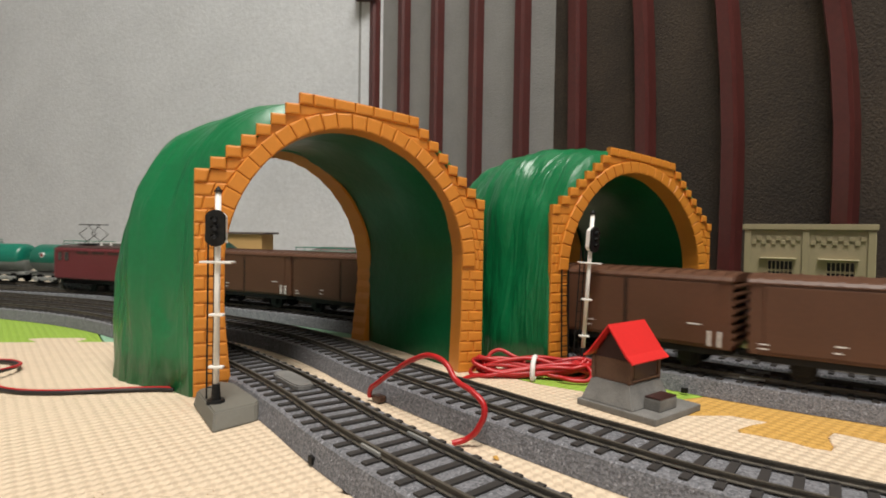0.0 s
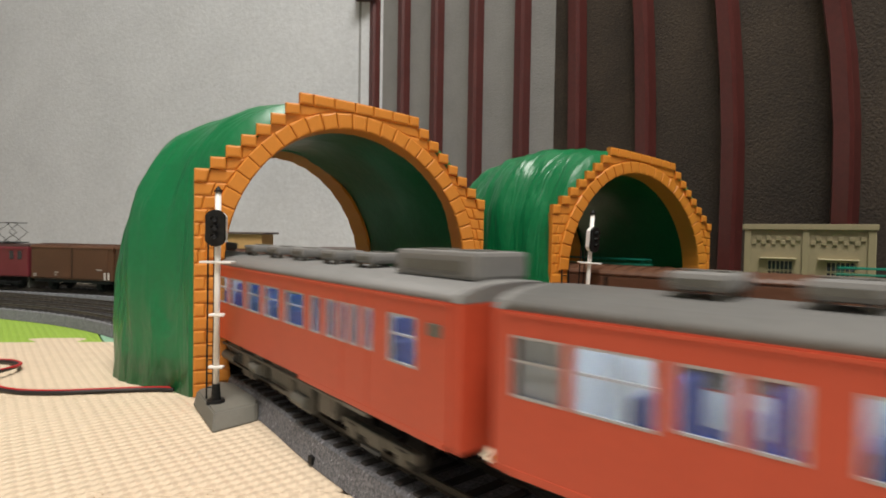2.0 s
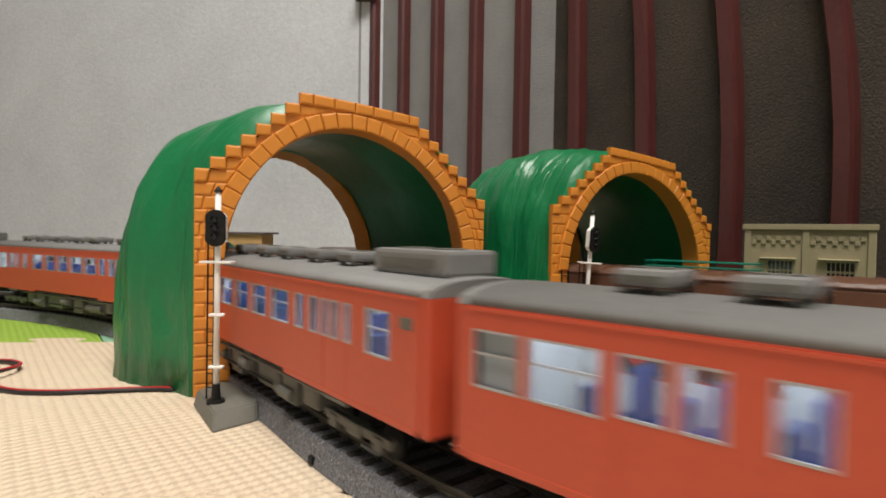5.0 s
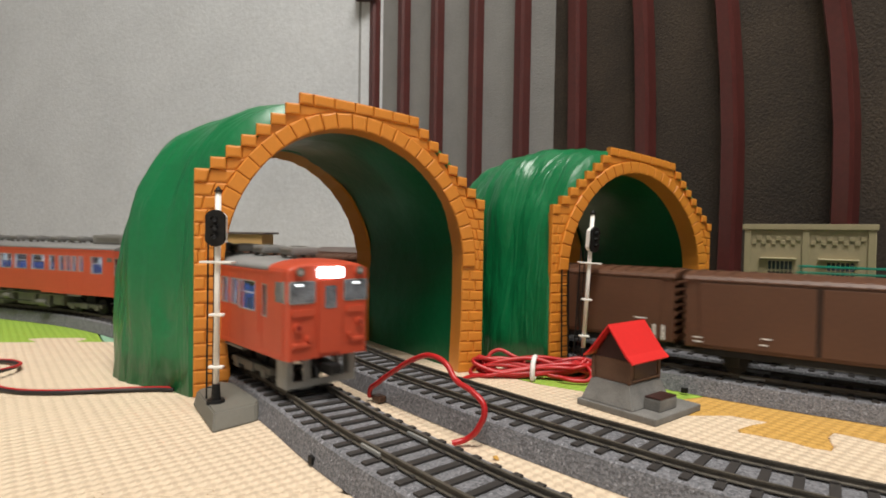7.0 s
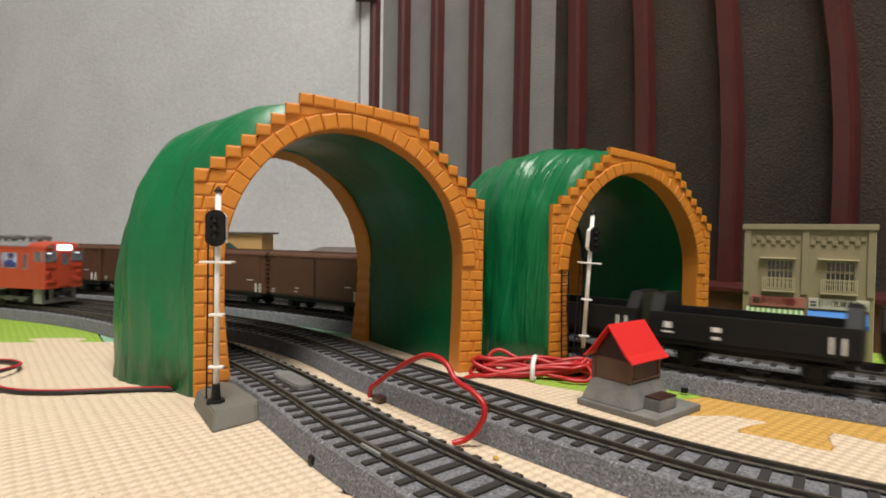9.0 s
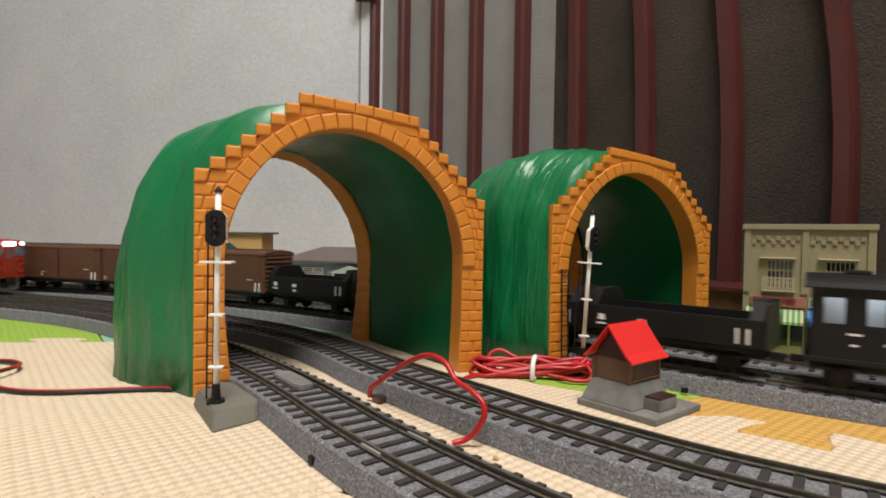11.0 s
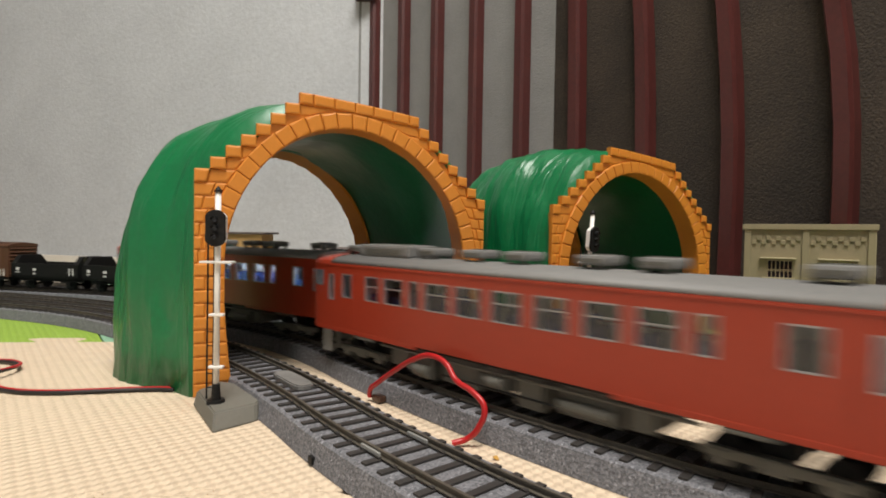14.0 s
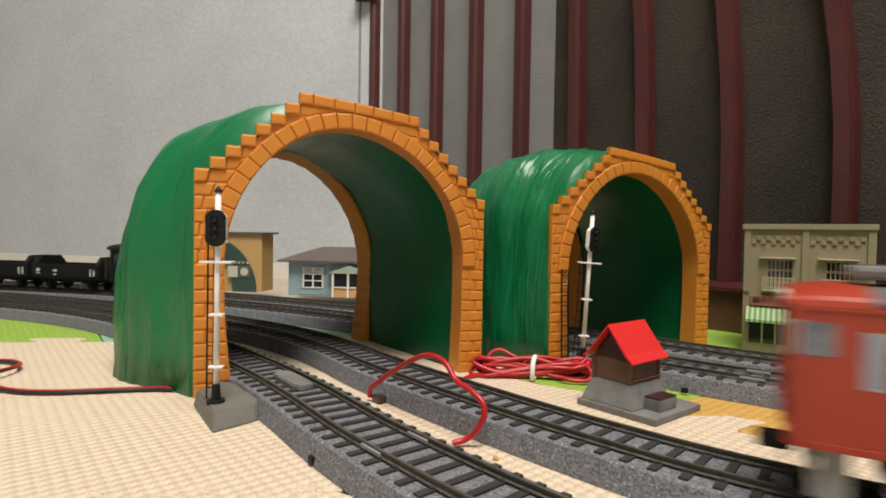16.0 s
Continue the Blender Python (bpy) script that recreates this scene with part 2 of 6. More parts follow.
def tube(name, pts, r, material, parent=None, res=6):
    cu = bpy.data.curves.new(name, "CURVE")
    cu.dimensions, cu.bevel_depth, cu.bevel_resolution, cu.resolution_u, cu.use_fill_caps = "3D", r, 3, res, True
    sp = cu.splines.new("BEZIER")
    sp.bezier_points.add(len(pts) - 1)
    for b, p in zip(sp.bezier_points, pts):
        b.co = p
        b.handle_left_type = b.handle_right_type = "AUTO"
    cu.materials.append(material)
    tmp = bpy.data.objects.new(name, cu)
    scene.collection.objects.link(tmp)
    me = bpy.data.meshes.new_from_object(tmp.evaluated_get(bpy.context.evaluated_depsgraph_get()))
    bpy.data.objects.remove(tmp)
    for p in me.polygons:
        p.use_smooth = True
    ob = new(name, me)
    if parent:
        ob.parent = parent
    return ob


def words(name, text, size, m, material, parent, depth=0.0002):
    cu = bpy.data.curves.new(name, "FONT")
    cu.body, cu.size, cu.extrude, cu.align_x, cu.align_y = text, size, depth, "CENTER", "CENTER"
    cu.resolution_u = 3
    tmp = bpy.data.objects.new(name, cu)
    scene.collection.objects.link(tmp)
    me = bpy.data.meshes.new_from_object(tmp.evaluated_get(bpy.context.evaluated_depsgraph_get()))
    bpy.data.objects.remove(tmp)
    me.materials.clear()
    me.materials.append(material)
    ob = new(name, me)
    ob.parent = parent
    ob.matrix_local = m
    return ob


def sheet_with_holes(x0, x1, z0, z1, holes, y, t):
    """One upright sheet in the plane y with rectangular holes (x0, x1, z0, z1) cut through."""
    bm = bmesh.new()
    xs = sorted({x0, x1} | {v for h in holes for v in h[:2]})
    zs = sorted({z0, z1} | {v for h in holes for v in h[2:]})
    grid = {}

    def vert(x, z):
        if (x, z) not in grid:
            grid[x, z] = bm.verts.new((x, y - t / 2, z))
        return grid[x, z]

    for a, b in zip(xs[:-1], xs[1:]):
        for c, d in zip(zs[:-1], zs[1:]):
            mx, mz = (a + b) / 2, (c + d) / 2
            if any(h[0] < mx < h[1] and h[2] < mz < h[3] for h in holes):
                continue
            bm.faces.new([vert(a, c), vert(b, c), vert(b, d), vert(a, d)])
    r = bmesh.ops.extrude_face_region(bm, geom=list(bm.faces))
    bmesh.ops.translate(bm, vec=(0, t, 0), verts=[g for g in r["geom"] if isinstance(g, bmesh.types.BMVert)])
    return bm


# ---- the lines of the tracks ----
class Line:
    def __init__(self, pts):
        p = np.array(pts, float)
        n = len(p)
        d = np.linalg.norm(np.diff(p, axis=0), axis=1)
        tan = [(p[1] - p[0]) / d[0]]
        for i in range(1, n - 1):
            tan.append(((p[i] - p[i - 1]) / d[i - 1] * d[i] + (p[i + 1] - p[i]) / d[i] * d[i - 1]) / (d[i - 1] + d[i]))
        tan.append((p[-1] - p[-2]) / d[-1])
        out = []
        for i in range(n - 1):
            for k in range(40):
                t = k / 40
                out.append((2 * t**3 - 3 * t**2 + 1) * p[i] + (t**3 - 2 * t**2 + t) * tan[i] * d[i] + (3 * t**2 - 2 * t**3) * p[i + 1] + (t**3 - t**2) * tan[i + 1] * d[i])
        out.append(p[-1])
        self.p = np.array(out)
        self.s = np.r_[0, np.cumsum(np.linalg.norm(np.diff(self.p, axis=0), axis=1))]

    def at(self, s):
        return np.array([np.interp(s, self.s, self.p[:, 0]), np.interp(s, self.s, self.p[:, 1])])

    def way(self, s):
        d = self.at(s + 0.003) - self.at(s - 0.003)
        return d / np.linalg.norm(d)


LINE_A = Line([(1.05, -.90), (.425, -.265), (.1125, .043), (.0715, .083), (.0395, .1148), (.0137, .1413), (-.005, .163), (-.026, .189), (-.053, .227), (-.076, .257), (-.105, .291), (-.145, .334), (-.193, .382), (-.248, .425), (-.305, .457), (-.349, .475), (-.392, .490), (-.46, .508), (-.56, .525), (-.80, .54), (-1.9, .54)])
LINE_B = Line([(1.2, -.50), (.55, -.10), (.20, .084), (.150, .114), (.111, .139), (.078, .163), (.056, .184), (.034, .207), (.014, .230), (-.010, .259), (-.030, .284), (-.050, .313), (-.077, .347), (-.107, .376), (-.150, .408), (-.21, .446), (-.282, .484), (-.338, .510), (-.388, .529), (-.43, .545), (-.50, .560), (-.60, .575), (-.80, .59), (-1.9, .59)])
LINE_C = Line([(2.2, -1.2), (1.0, -.30), (.50, .04), (.28, .178), (.225, .216), (.187, .242), (.168, .255), (.150, .268), (.126, .288), (.090, .322), (.04, .362), (-.02, .405), (-.072, .442), (-.115, .470), (-.166, .497), (-.22, .525), (-.28, .556), (-.34, .578), (-.398, .594), (-.442, .605), (-.49, .615), (-.60, .635), (-.80, .65), (-2.6, .65)])
LINE_D = Line([(2.2, -1.13), (1.0, -.23), (.50, .105), (.30, .222), (.24, .262), (.212, .283), (.18, .308), (.145, .339), (.128, .356), (.08, .395), (.02, .437), (-.05, .482), (-.12, .523), (-.19, .559), (-.27, .595), (-.35, .625), (-.44, .652), (-.60, .68), (-.80, .695), (-2.6, .695)])


# ---- the room ----
def slab(name, material, pts, lift, label="", category=""):
    ob = part(name, prism(bmesh.new(), pts, lift), material)
    return tagged(ob, label or name.replace("_", " "), category or name.split("_")[0], kind="structure")


slab("floor", M["floor"], [(-3, -2.4, FLOOR - 0.03), (2.6, -2.4, FLOOR - 0.03), (2.6, 2.4, FLOOR - 0.03), (-3, 2.4, FLOOR - 0.03)], (0, 0, 0.03), "plain beige floor of the room", "floor")
# unseen ceiling, added to close the room and bounce the lamp's light
slab("ceiling", M["ceiling"], [(-3, -2.4, 2.4), (2.6, -2.4, 2.4), (2.6, 2.4, 2.4), (-3, 2.4, 2.4)], (0, 0, 0.05), "unseen plain white ceiling for bounced light", "ceiling")
# papered wall: from the corner at the slatted screen away to the far end
WALL_A, WALL_DIR = Vector((-0.132, 0.996, 0)), Vector((-0.947, 0.321, 0))
WALL_N = Vector((0.321, 0.947, 0))
far = WALL_A + WALL_DIR * 3.2
near = WALL_A - WALL_DIR * 0.35
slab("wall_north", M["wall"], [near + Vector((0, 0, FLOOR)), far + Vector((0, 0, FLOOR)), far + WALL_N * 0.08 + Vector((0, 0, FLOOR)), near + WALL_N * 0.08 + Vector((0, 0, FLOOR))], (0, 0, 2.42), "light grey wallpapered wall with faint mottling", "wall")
t0, t1 = near - WALL_N * 0.010, far - WALL_N * 0.010
slab("baseboard", M["trim"], [t0 + Vector((0, 0, FLOOR)), t1 + Vector((0, 0, FLOOR)), far + Vector((0, 0, FLOOR)) - WALL_N * 0.001, near + Vector((0, 0, FLOOR)) - WALL_N * 0.001], (0, 0, 0.029), "low cream baseboard along the grey wall", "baseboard")
# three unseen walls, added out of view to bounce light back
slab("wall_west", M["wall"], [(-3.06, -2.4, FLOOR), (-3.0, -2.4, FLOOR), (-3.0, 2.4, FLOOR), (-3.06, 2.4, FLOOR)], (0, 0, 2.42), "unseen plain grey wall for bounced light", "wall")
slab("wall_east", M["wall"], [(2.6, -2.4, FLOOR), (2.66, -2.4, FLOOR), (2.66, 2.4, FLOOR), (2.6, 2.4, FLOOR)], (0, 0, 2.42), "unseen plain grey wall for bounced light", "wall")
slab("wall_south", M["wall"], [(-3, -2.46, FLOOR), (2.6, -2.46, FLOOR), (2.6, -2.4, FLOOR), (-3, -2.4, FLOOR)], (0, 0, 2.42), "unseen plain grey wall for bounced light", "wall")

# slatted screen: a textured panel with upright lacquered slats on a low plinth
SCR_O, SCR_STEP = Vector((-0.119, 1.0, 0)), Vector((0.0549, -0.0684, 0))
SCR_D = SCR_STEP.normalized()
SCR_N = Vector((-SCR_D.y, SCR_D.x, 0)) * -1
if SCR_N.y > 0:
    SCR_N = -SCR_N
screen = thing("slatted_screen", "tall brown textured screen with dark red lacquered upright slats", "screen")
Z0, Z1 = 0.036, 0.80


def screen_panel(i0, i1, material, label):
    a, b = SCR_O + SCR_STEP * i0, SCR_O + SCR_STEP * i1
    back = -SCR_N * 0.02
    part("panel", prism(bmesh.new(), [a + Vector((0, 0, Z0)), b + Vector((0, 0, Z0)), b + back + Vector((0, 0, Z0)), a + back + Vector((0, 0, Z0))], (0, 0, Z1 - Z0)), material, screen, label)


# added grey strip stands in for the screen's soft shade on the wall
corner0, corner1 = WALL_A - WALL_DIR * -0.022 - WALL_N * 0.002, SCR_O - SCR_D * 0.010 + SCR_N * 0.002
part("panel", prism(bmesh.new(), [corner0 + Vector((0, 0, Z0)), corner1 + Vector((0, 0, Z0)), corner1 - SCR_N * 0.01 + Vector((0, 0, Z0)), corner0 + WALL_N * 0.001 + Vector((0, 0, Z0))], (0, 0, Z1 - Z0)), M["panel_grey"], screen, "narrow grey strip painting the shade in the wall corner")
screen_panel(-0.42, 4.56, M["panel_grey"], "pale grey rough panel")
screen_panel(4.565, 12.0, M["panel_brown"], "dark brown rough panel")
for i in range(0, 12):
    a = SCR_O + SCR_STEP * (i + 0.02)
    w = 0.018
    bm = bmesh.new()
    prof = [a - SCR_D * w / 2 + SCR_N * 0.001, a + SCR_D * w / 2 + SCR_N * 0.001, a + SCR_D * w * 0.42 + SCR_N * 0.012, a + SCR_D * w * 0.30 + SCR_N * 0.016, a - SCR_D * w * 0.30 + SCR_N * 0.016, a - SCR_D * w * 0.42 + SCR_N * 0.012]
    bow = 0.0017 * max(0.0, i - 4.0) ** 1.5
    rings = []
    for k in range(13):
        z = Z0 - 0.002 + (Z1 - Z0) * (k / 12) ** 1.6
        q = -SCR_D * bow * ((z - 0.13) / 0.15) ** 2 * (0.35 if z < 0.13 else 0.9)
        rings.append([bm.verts.new(p + q + Vector((0, 0, z))) for p in prof])
    for r1, r2 in zip(rings[:-1], rings[1:]):
        for j in range(6):
            bm.faces.new([r1[j], r1[(j + 1) % 6], r2[(j + 1) % 6], r2[j]])
    bm.faces.new(rings[0])
    bm.faces.new(list(reversed(rings[-1])))
    part("slat", bm, M["slat"], screen)
a, b = SCR_O + SCR_STEP * 5.2, SCR_O + SCR_STEP * 12.0
fr, bk = SCR_N * 0.070, SCR_N * 0.0
plinth = part("plinth", prism(bmesh.new(), [a + fr + Vector((0, 0, FLOOR)), b + fr + Vector((0, 0, FLOOR)), b + bk + Vector((0, 0, FLOOR)), a + bk + Vector((0, 0, FLOOR))], (0, 0, Z0 - FLOOR - 0.003)), M["plinth"], screen, "brown glossy wooden plinth with scuffs")
part("ledge", prism(bmesh.new(), [a + fr * 1.06 + Vector((0, 0, Z0 - 0.003)), b + fr * 1.06 + Vector((0, 0, Z0 - 0.003)), b + Vector((0, 0, Z0 - 0.003)), a + Vector((0, 0, Z0 - 0.003))], (0, 0, 0.003)), M["slat"], screen)
a, b = SCR_O + SCR_STEP * -0.42, SCR_O + SCR_STEP * 5.2
part("plinth", prism(bmesh.new(), [a + SCR_N * 0.01 + Vector((0, 0, FLOOR)), b + SCR_N * 0.01 + Vector((0, 0, FLOOR)), b - SCR_N * 0.02 + Vector((0, 0, FLOOR)), a - SCR_N * 0.02 + Vector((0, 0, FLOOR))], (0, 0, Z0 - FLOOR)), M["plinth"], screen)
hook = thing("wall_bracket", "small dark bracket high on the grey wall", "bracket")
bp = WALL_A + WALL_DIR * 0.004 - WALL_N * 0.012
part("bracket", box(bmesh.new(), -0.02, 0.02, -0.012, 0.012, 0.478, 0.50, 0.004, Matrix.Translation(bp)), M["slat_side"], hook)


# ---- foam mats ----
def knob_edge(a, b, sign, n=3, first=1):
    """Points from a to b along a jigsaw edge: knobs that stand out or in by turns."""
    a, b = Vector(a), Vector(b)
    d = (b - a) / n
    out = Vector((d.y, -d.x, 0)).normalized()
    w = d.length
    pts = [a]
    for i in range(n):
        s = sign * (1 if (i + first) % 2 else -1)
        o = a + d * i
        k = out * s * w * 0.22
        for f, h in ((0.34, 0.0), (0.36, 0.25), (0.27, 0.55), (0.27, 0.85), (0.33, 1.0), (0.67, 1.0), (0.73, 0.85), (0.73, 0.55), (0.64, 0.25), (0.66, 0.0)):
            pts.append(o + d * f + k * h)
    pts.append(b)
    return pts


def foam_mat(material, pts, label):
    bm = bmesh.new()
    prism(bm, [(p[0], p[1], FLOOR) for p in pts], (0, 0, -FLOOR))
    ob = part("foam_mat", bm, material)
    bev = ob.modifiers.new("soft", "BEVEL")
    bev.width, bev.segments, bev.limit_method = 0.0008, 2, "ANGLE"
    return tagged(ob, label, "foam mat", "jigsaw floor mats")


GAP = 0.0004
# grid of the mats: u along the seams, v away from the camera
MU, MV = Vector((0.995, 0.100, 0)).normalized(), Vector((-0.100, 0.995, 0)).normalized()
MO = Vector((-0.196, 0.2496, 0))


def g2(u, v):
    p = MO + MU * u + MV * v
    return (p.x, p.y, 0)


E1 = knob_edge(g2(-0.60, 0.0), g2(0.06, 0.0), 1, 44)
E2 = [Vector((x, y, 0)) for x, y in ((-0.840, 0.3050), (-0.2875, 0.3662), (-0.2652, 0.3688), (-0.2790, 0.3790), (-0.2720, 0.3830), (-0.2470, 0.3858), (-0.2410, 0.3830), (-0.2420, 0.3715), (-0.2247, 0.3730), (-0.2010, 0.3760))]
E3 = knob_edge(g2(-0.60, -0.104), g2(0.1560, -0.104), 1, 50)
UNDER = [(-0.105, 0.291), (-0.076, 0.257), (-0.053, 0.227), (-0.026, 0.189), (-0.008, 0.1665)]
foam_mat(M["cream"], [g2(-0.60, -0.40), (0.175, -0.020), (0.0715, 0.083), (0.0137, 0.1413), g2(0.1560, -0.1044)] + [(p.x, p.y - GAP) for p in reversed(E3)], "cream foam floor mat with a basket-weave surface")
foam_mat(M["cream"], [tuple(p) for p in E3] + [(-0.0085, 0.1672)] + UNDER[3:2:-1] + UNDER[2:1:-1] + [UNDER[1]] + [(p.x, p.y - GAP) for p in reversed(E1)], "cream foam floor mat in front of the tunnel")
foam_mat(M["cream"], [tuple(p) for p in E1] + [(-0.0765, 0.2576), UNDER[0], (-0.150, 0.340), (-0.2000, 0.3762, 0)] + [tuple(p) for p in reversed(E2)], "cream foam floor mat with jigsaw edges")
EDGE = [(0.290, 0.125), (0.225, 0.170), (0.1651, 0.2073), (0.1569, 0.2155), (0.1535, 0.2188), (0.1478, 0.2136), (0.1430, 0.2036), (0.1393, 0.1996), (0.1345, 0.2016), (0.1300, 0.2075), (0.1227, 0.2130), (0.1162, 0.2171), (0.1168, 0.2203), (0.1255, 0.2260), (0.1348, 0.2298), (0.1224, 0.2380), (0.1077, 0.2372), (0.0955, 0.2372), (0.0860, 0.2420)]
foam_mat(M["cream"], [(-0.1045, 0.2915), (-0.0755, 0.2575), (-0.0525, 0.2275), (-0.0255, 0.1895), (-0.0075, 0.1670), (0.0142, 0.1418), (0.0720, 0.0835), (0.1755, -0.0195), (0.290, -0.05), *EDGE, (0.0690, 0.2715), (0.0499, 0.2835), (0.0380, 0.2950), (0.0300, 0.3200), (-0.0600, 0.4000), (-0.0745, 0.4060), (-0.1995, 0.3768), (-0.1495, 0.3408)], "cream foam floor mat lying between the tracks")
foam_mat(M["ochre"], [(x + 0.0003, y + 0.0004) for x, y in EDGE] + [(0.0900, 0.2520), (0.1235, 0.2654), (0.150, 0.262), (0.330, 0.150)], "ochre yellow foam floor mat with a jigsaw knob")
foam_mat(M["lime"], [(0.0694, 0.2719), (0.0862, 0.2425), (0.0896, 0.2524), (0.1231, 0.2658), (0.1500, 0.2625), (0.3305, 0.1505), (0.42, 0.28), (0.26, 0.48), (0.150, 0.440), (0.0700, 0.3400), (0.0384, 0.2954), (0.0503, 0.2839)], "lime green foam floor mat partly under the tracks")
foam_mat(M["lime"], [(p.x, p.y + GAP, 0) for p in E2[:-1]] + [(-0.2640, 0.4280), (-0.400, 0.540), (-0.840, 0.560)], "lime green foam floor mat with a ribbed surface")
foam_mat(M["sage"], [(-0.2242, 0.3738), (-0.1998, 0.3774), (-0.0745, 0.4066), (-0.0605, 0.4006), g2(0.160, 0.128), g2(0.16, 0.20), g2(0.02, 0.30), g2(-0.06, 0.52), (-0.80, 0.78), (-0.840, 0.5605), (-0.3995, 0.5405), (-0.2634, 0.4283)], "sage green foam floor mat between the curved tracks")
foam_mat(M["cream"], [(-0.0595, 0.4005), (0.0305, 0.3205), (0.0376, 0.2938), (0.0695, 0.3405), (0.1495, 0.4405), (0.16, 0.55), g2(0.1605, 0.30), g2(0.1605, 0.1278)], "cream foam floor mat beneath the tunnels")

# ---- tracks ----
def railway_track(line, s0, s1, n0, n1, label):
    tr = thing("railway_track", label, "railway track", "model railway tracks")
    ss = np.arange(s0, s1, 0.012)
    path = [(*line.at(s), 0.0) for s in ss]
    bm = sweep(bmesh.new(), path, [(-0.0183, 0.0002), (0.0183, 0.0002), (0.0180, 0.0014), (0.0162, 0.0078), (0.0152, 0.0084), (-0.0152, 0.0084), (-0.0162, 0.0078), (-0.0180, 0.0014)])
    part("ballast", bm, M["ballast"], tr, "grey granular ballast bed")
    for side in (-1, 1):
        o = side * 0.0087
        z = RAIL
        bm = sweep(bmesh.new(), path, [(o - 0.0009, z - 0.0022), (o + 0.0009, z - 0.0022), (o + 0.0009, z - 0.0019), (o + 0.0003, z - 0.0016), (o + 0.0003, z - 0.0008), (o + 0.0005, z - 0.0006), (o + 0.0005, z), (o - 0.0005, z), (o - 0.0005, z - 0.0006), (o - 0.0003, z - 0.0008), (o - 0.0003, z - 0.0016), (o - 0.0009, z - 0.0019)])
        part("rail", bm, M["rail"], tr, "weathered brown metal rail")
    pitch = 0.0082
    bm = bbox(-0.0013, 0.0013, -0.0150, 0.0150, 0.0074, 0.0091)
    for side in (-1, 1):
        box(bm, -0.0009, 0.0009, side * 0.0087 - 0.0017, side * 0.0087 + 0.0017, 0.0089, 0.0096)
    base = bpy.data.meshes.new("sleeper")
    bm.to_mesh(base)
    bm.free()
    base.materials.append(M["sleeper"])
    far = bmesh.new()
    k = 0
    s = s0 + 0.01
    while s < s1 - 0.02:
        p, w = line.at(s), line.way(s)
        m = Matrix.Translation((p[0], p[1], 0)) @ Matrix.Rotation(math.atan2(w[1], w[0]), 4, "Z")
        if n0 <= s <= n1:
            ob = new("sleeper", base)
            ob.parent = tr
            ob.matrix_local = m
        else:
            r = bmesh.ops.create_cube(far, size=1)
            bmesh.ops.transform(far, matrix=m @ Matrix.Translation((0, 0, 0.0082)) @ Matrix.Diagonal((0.0026, 0.030, 0.0016, 1)), verts=r["verts"])
        s += pitch
        k += 1
    tagged(part("distant_sleeper", far, M["sleeper"], tr), kind="stuff")
    return tr


def arc(line, pt):
    return float(line.s[np.argmin(((line.p - np.array(pt)) ** 2).sum(1))])


SA = arc(LINE_A, (-.105, .291)) - 0.3243
track_a = railway_track(LINE_A, SA - 0.25, arc(LINE_A, (-1.2, .54)), SA + 0.03, arc(LINE_A, (-.42, .5)), "grey ballasted model railway track curving through the tunnel")
railway_track(LINE_B, arc(LINE_B, (.55, -.1)), arc(LINE_B, (-1.2, .59)), arc(LINE_B, (.2, .084)), arc(LINE_B, (-.45, .55)), "grey ballasted model railway track crossed by a red wire")
track_c = railway_track(LINE_C, arc(LINE_C, (1.0, -.3)), arc(LINE_C, (-1.2, .65)), arc(LINE_C, (.3, .16)), arc(LINE_C, (-.5, .61)), "grey ballasted model railway track beside the small hut")
railway_track(LINE_D, arc(LINE_D, (1.0, -.23)), arc(LINE_D, (-1.2, .695)), arc(LINE_D, (.3, .22)), arc(LINE_D, (.1, .38)), "outer model railway track in front of the shops")

for tr, ln, s0 in ((track_a, LINE_A, SA + 0.175), (track_c, LINE_C, arc(LINE_C, (.150, .268)))):
    for side in (-1, 1):
        p, w = ln.at(s0), ln.way(s0)
        m = Matrix.Translation((p[0], p[1], 0)) @ Matrix.Rotation(math.atan2(w[1], w[0]), 4, "Z")
        part("fishplate", box(bmesh.new(), -0.0052, 0.0052, side * 0.0087 - 0.0011, side * 0.0087 + 0.0011, RAIL - 0.0020, RAIL - 0.0007, 0.0003, m), M["guard"], tr, "pale metal rail joiner")
for tr, p, turn in ((track_c, (0.1164, 0.2680, 0.0022), -38), (track_a, (-0.0406, 0.1790, 0.0020), -52)):
    part("joint_clip", box(bmesh.new(), -0.0015, 0.0015, -0.0011, 0.0011, -0.0012, 0.0012, 0.0003, pose(*p, 0, 0, turn)), M["black"], tr, "black joint clip")


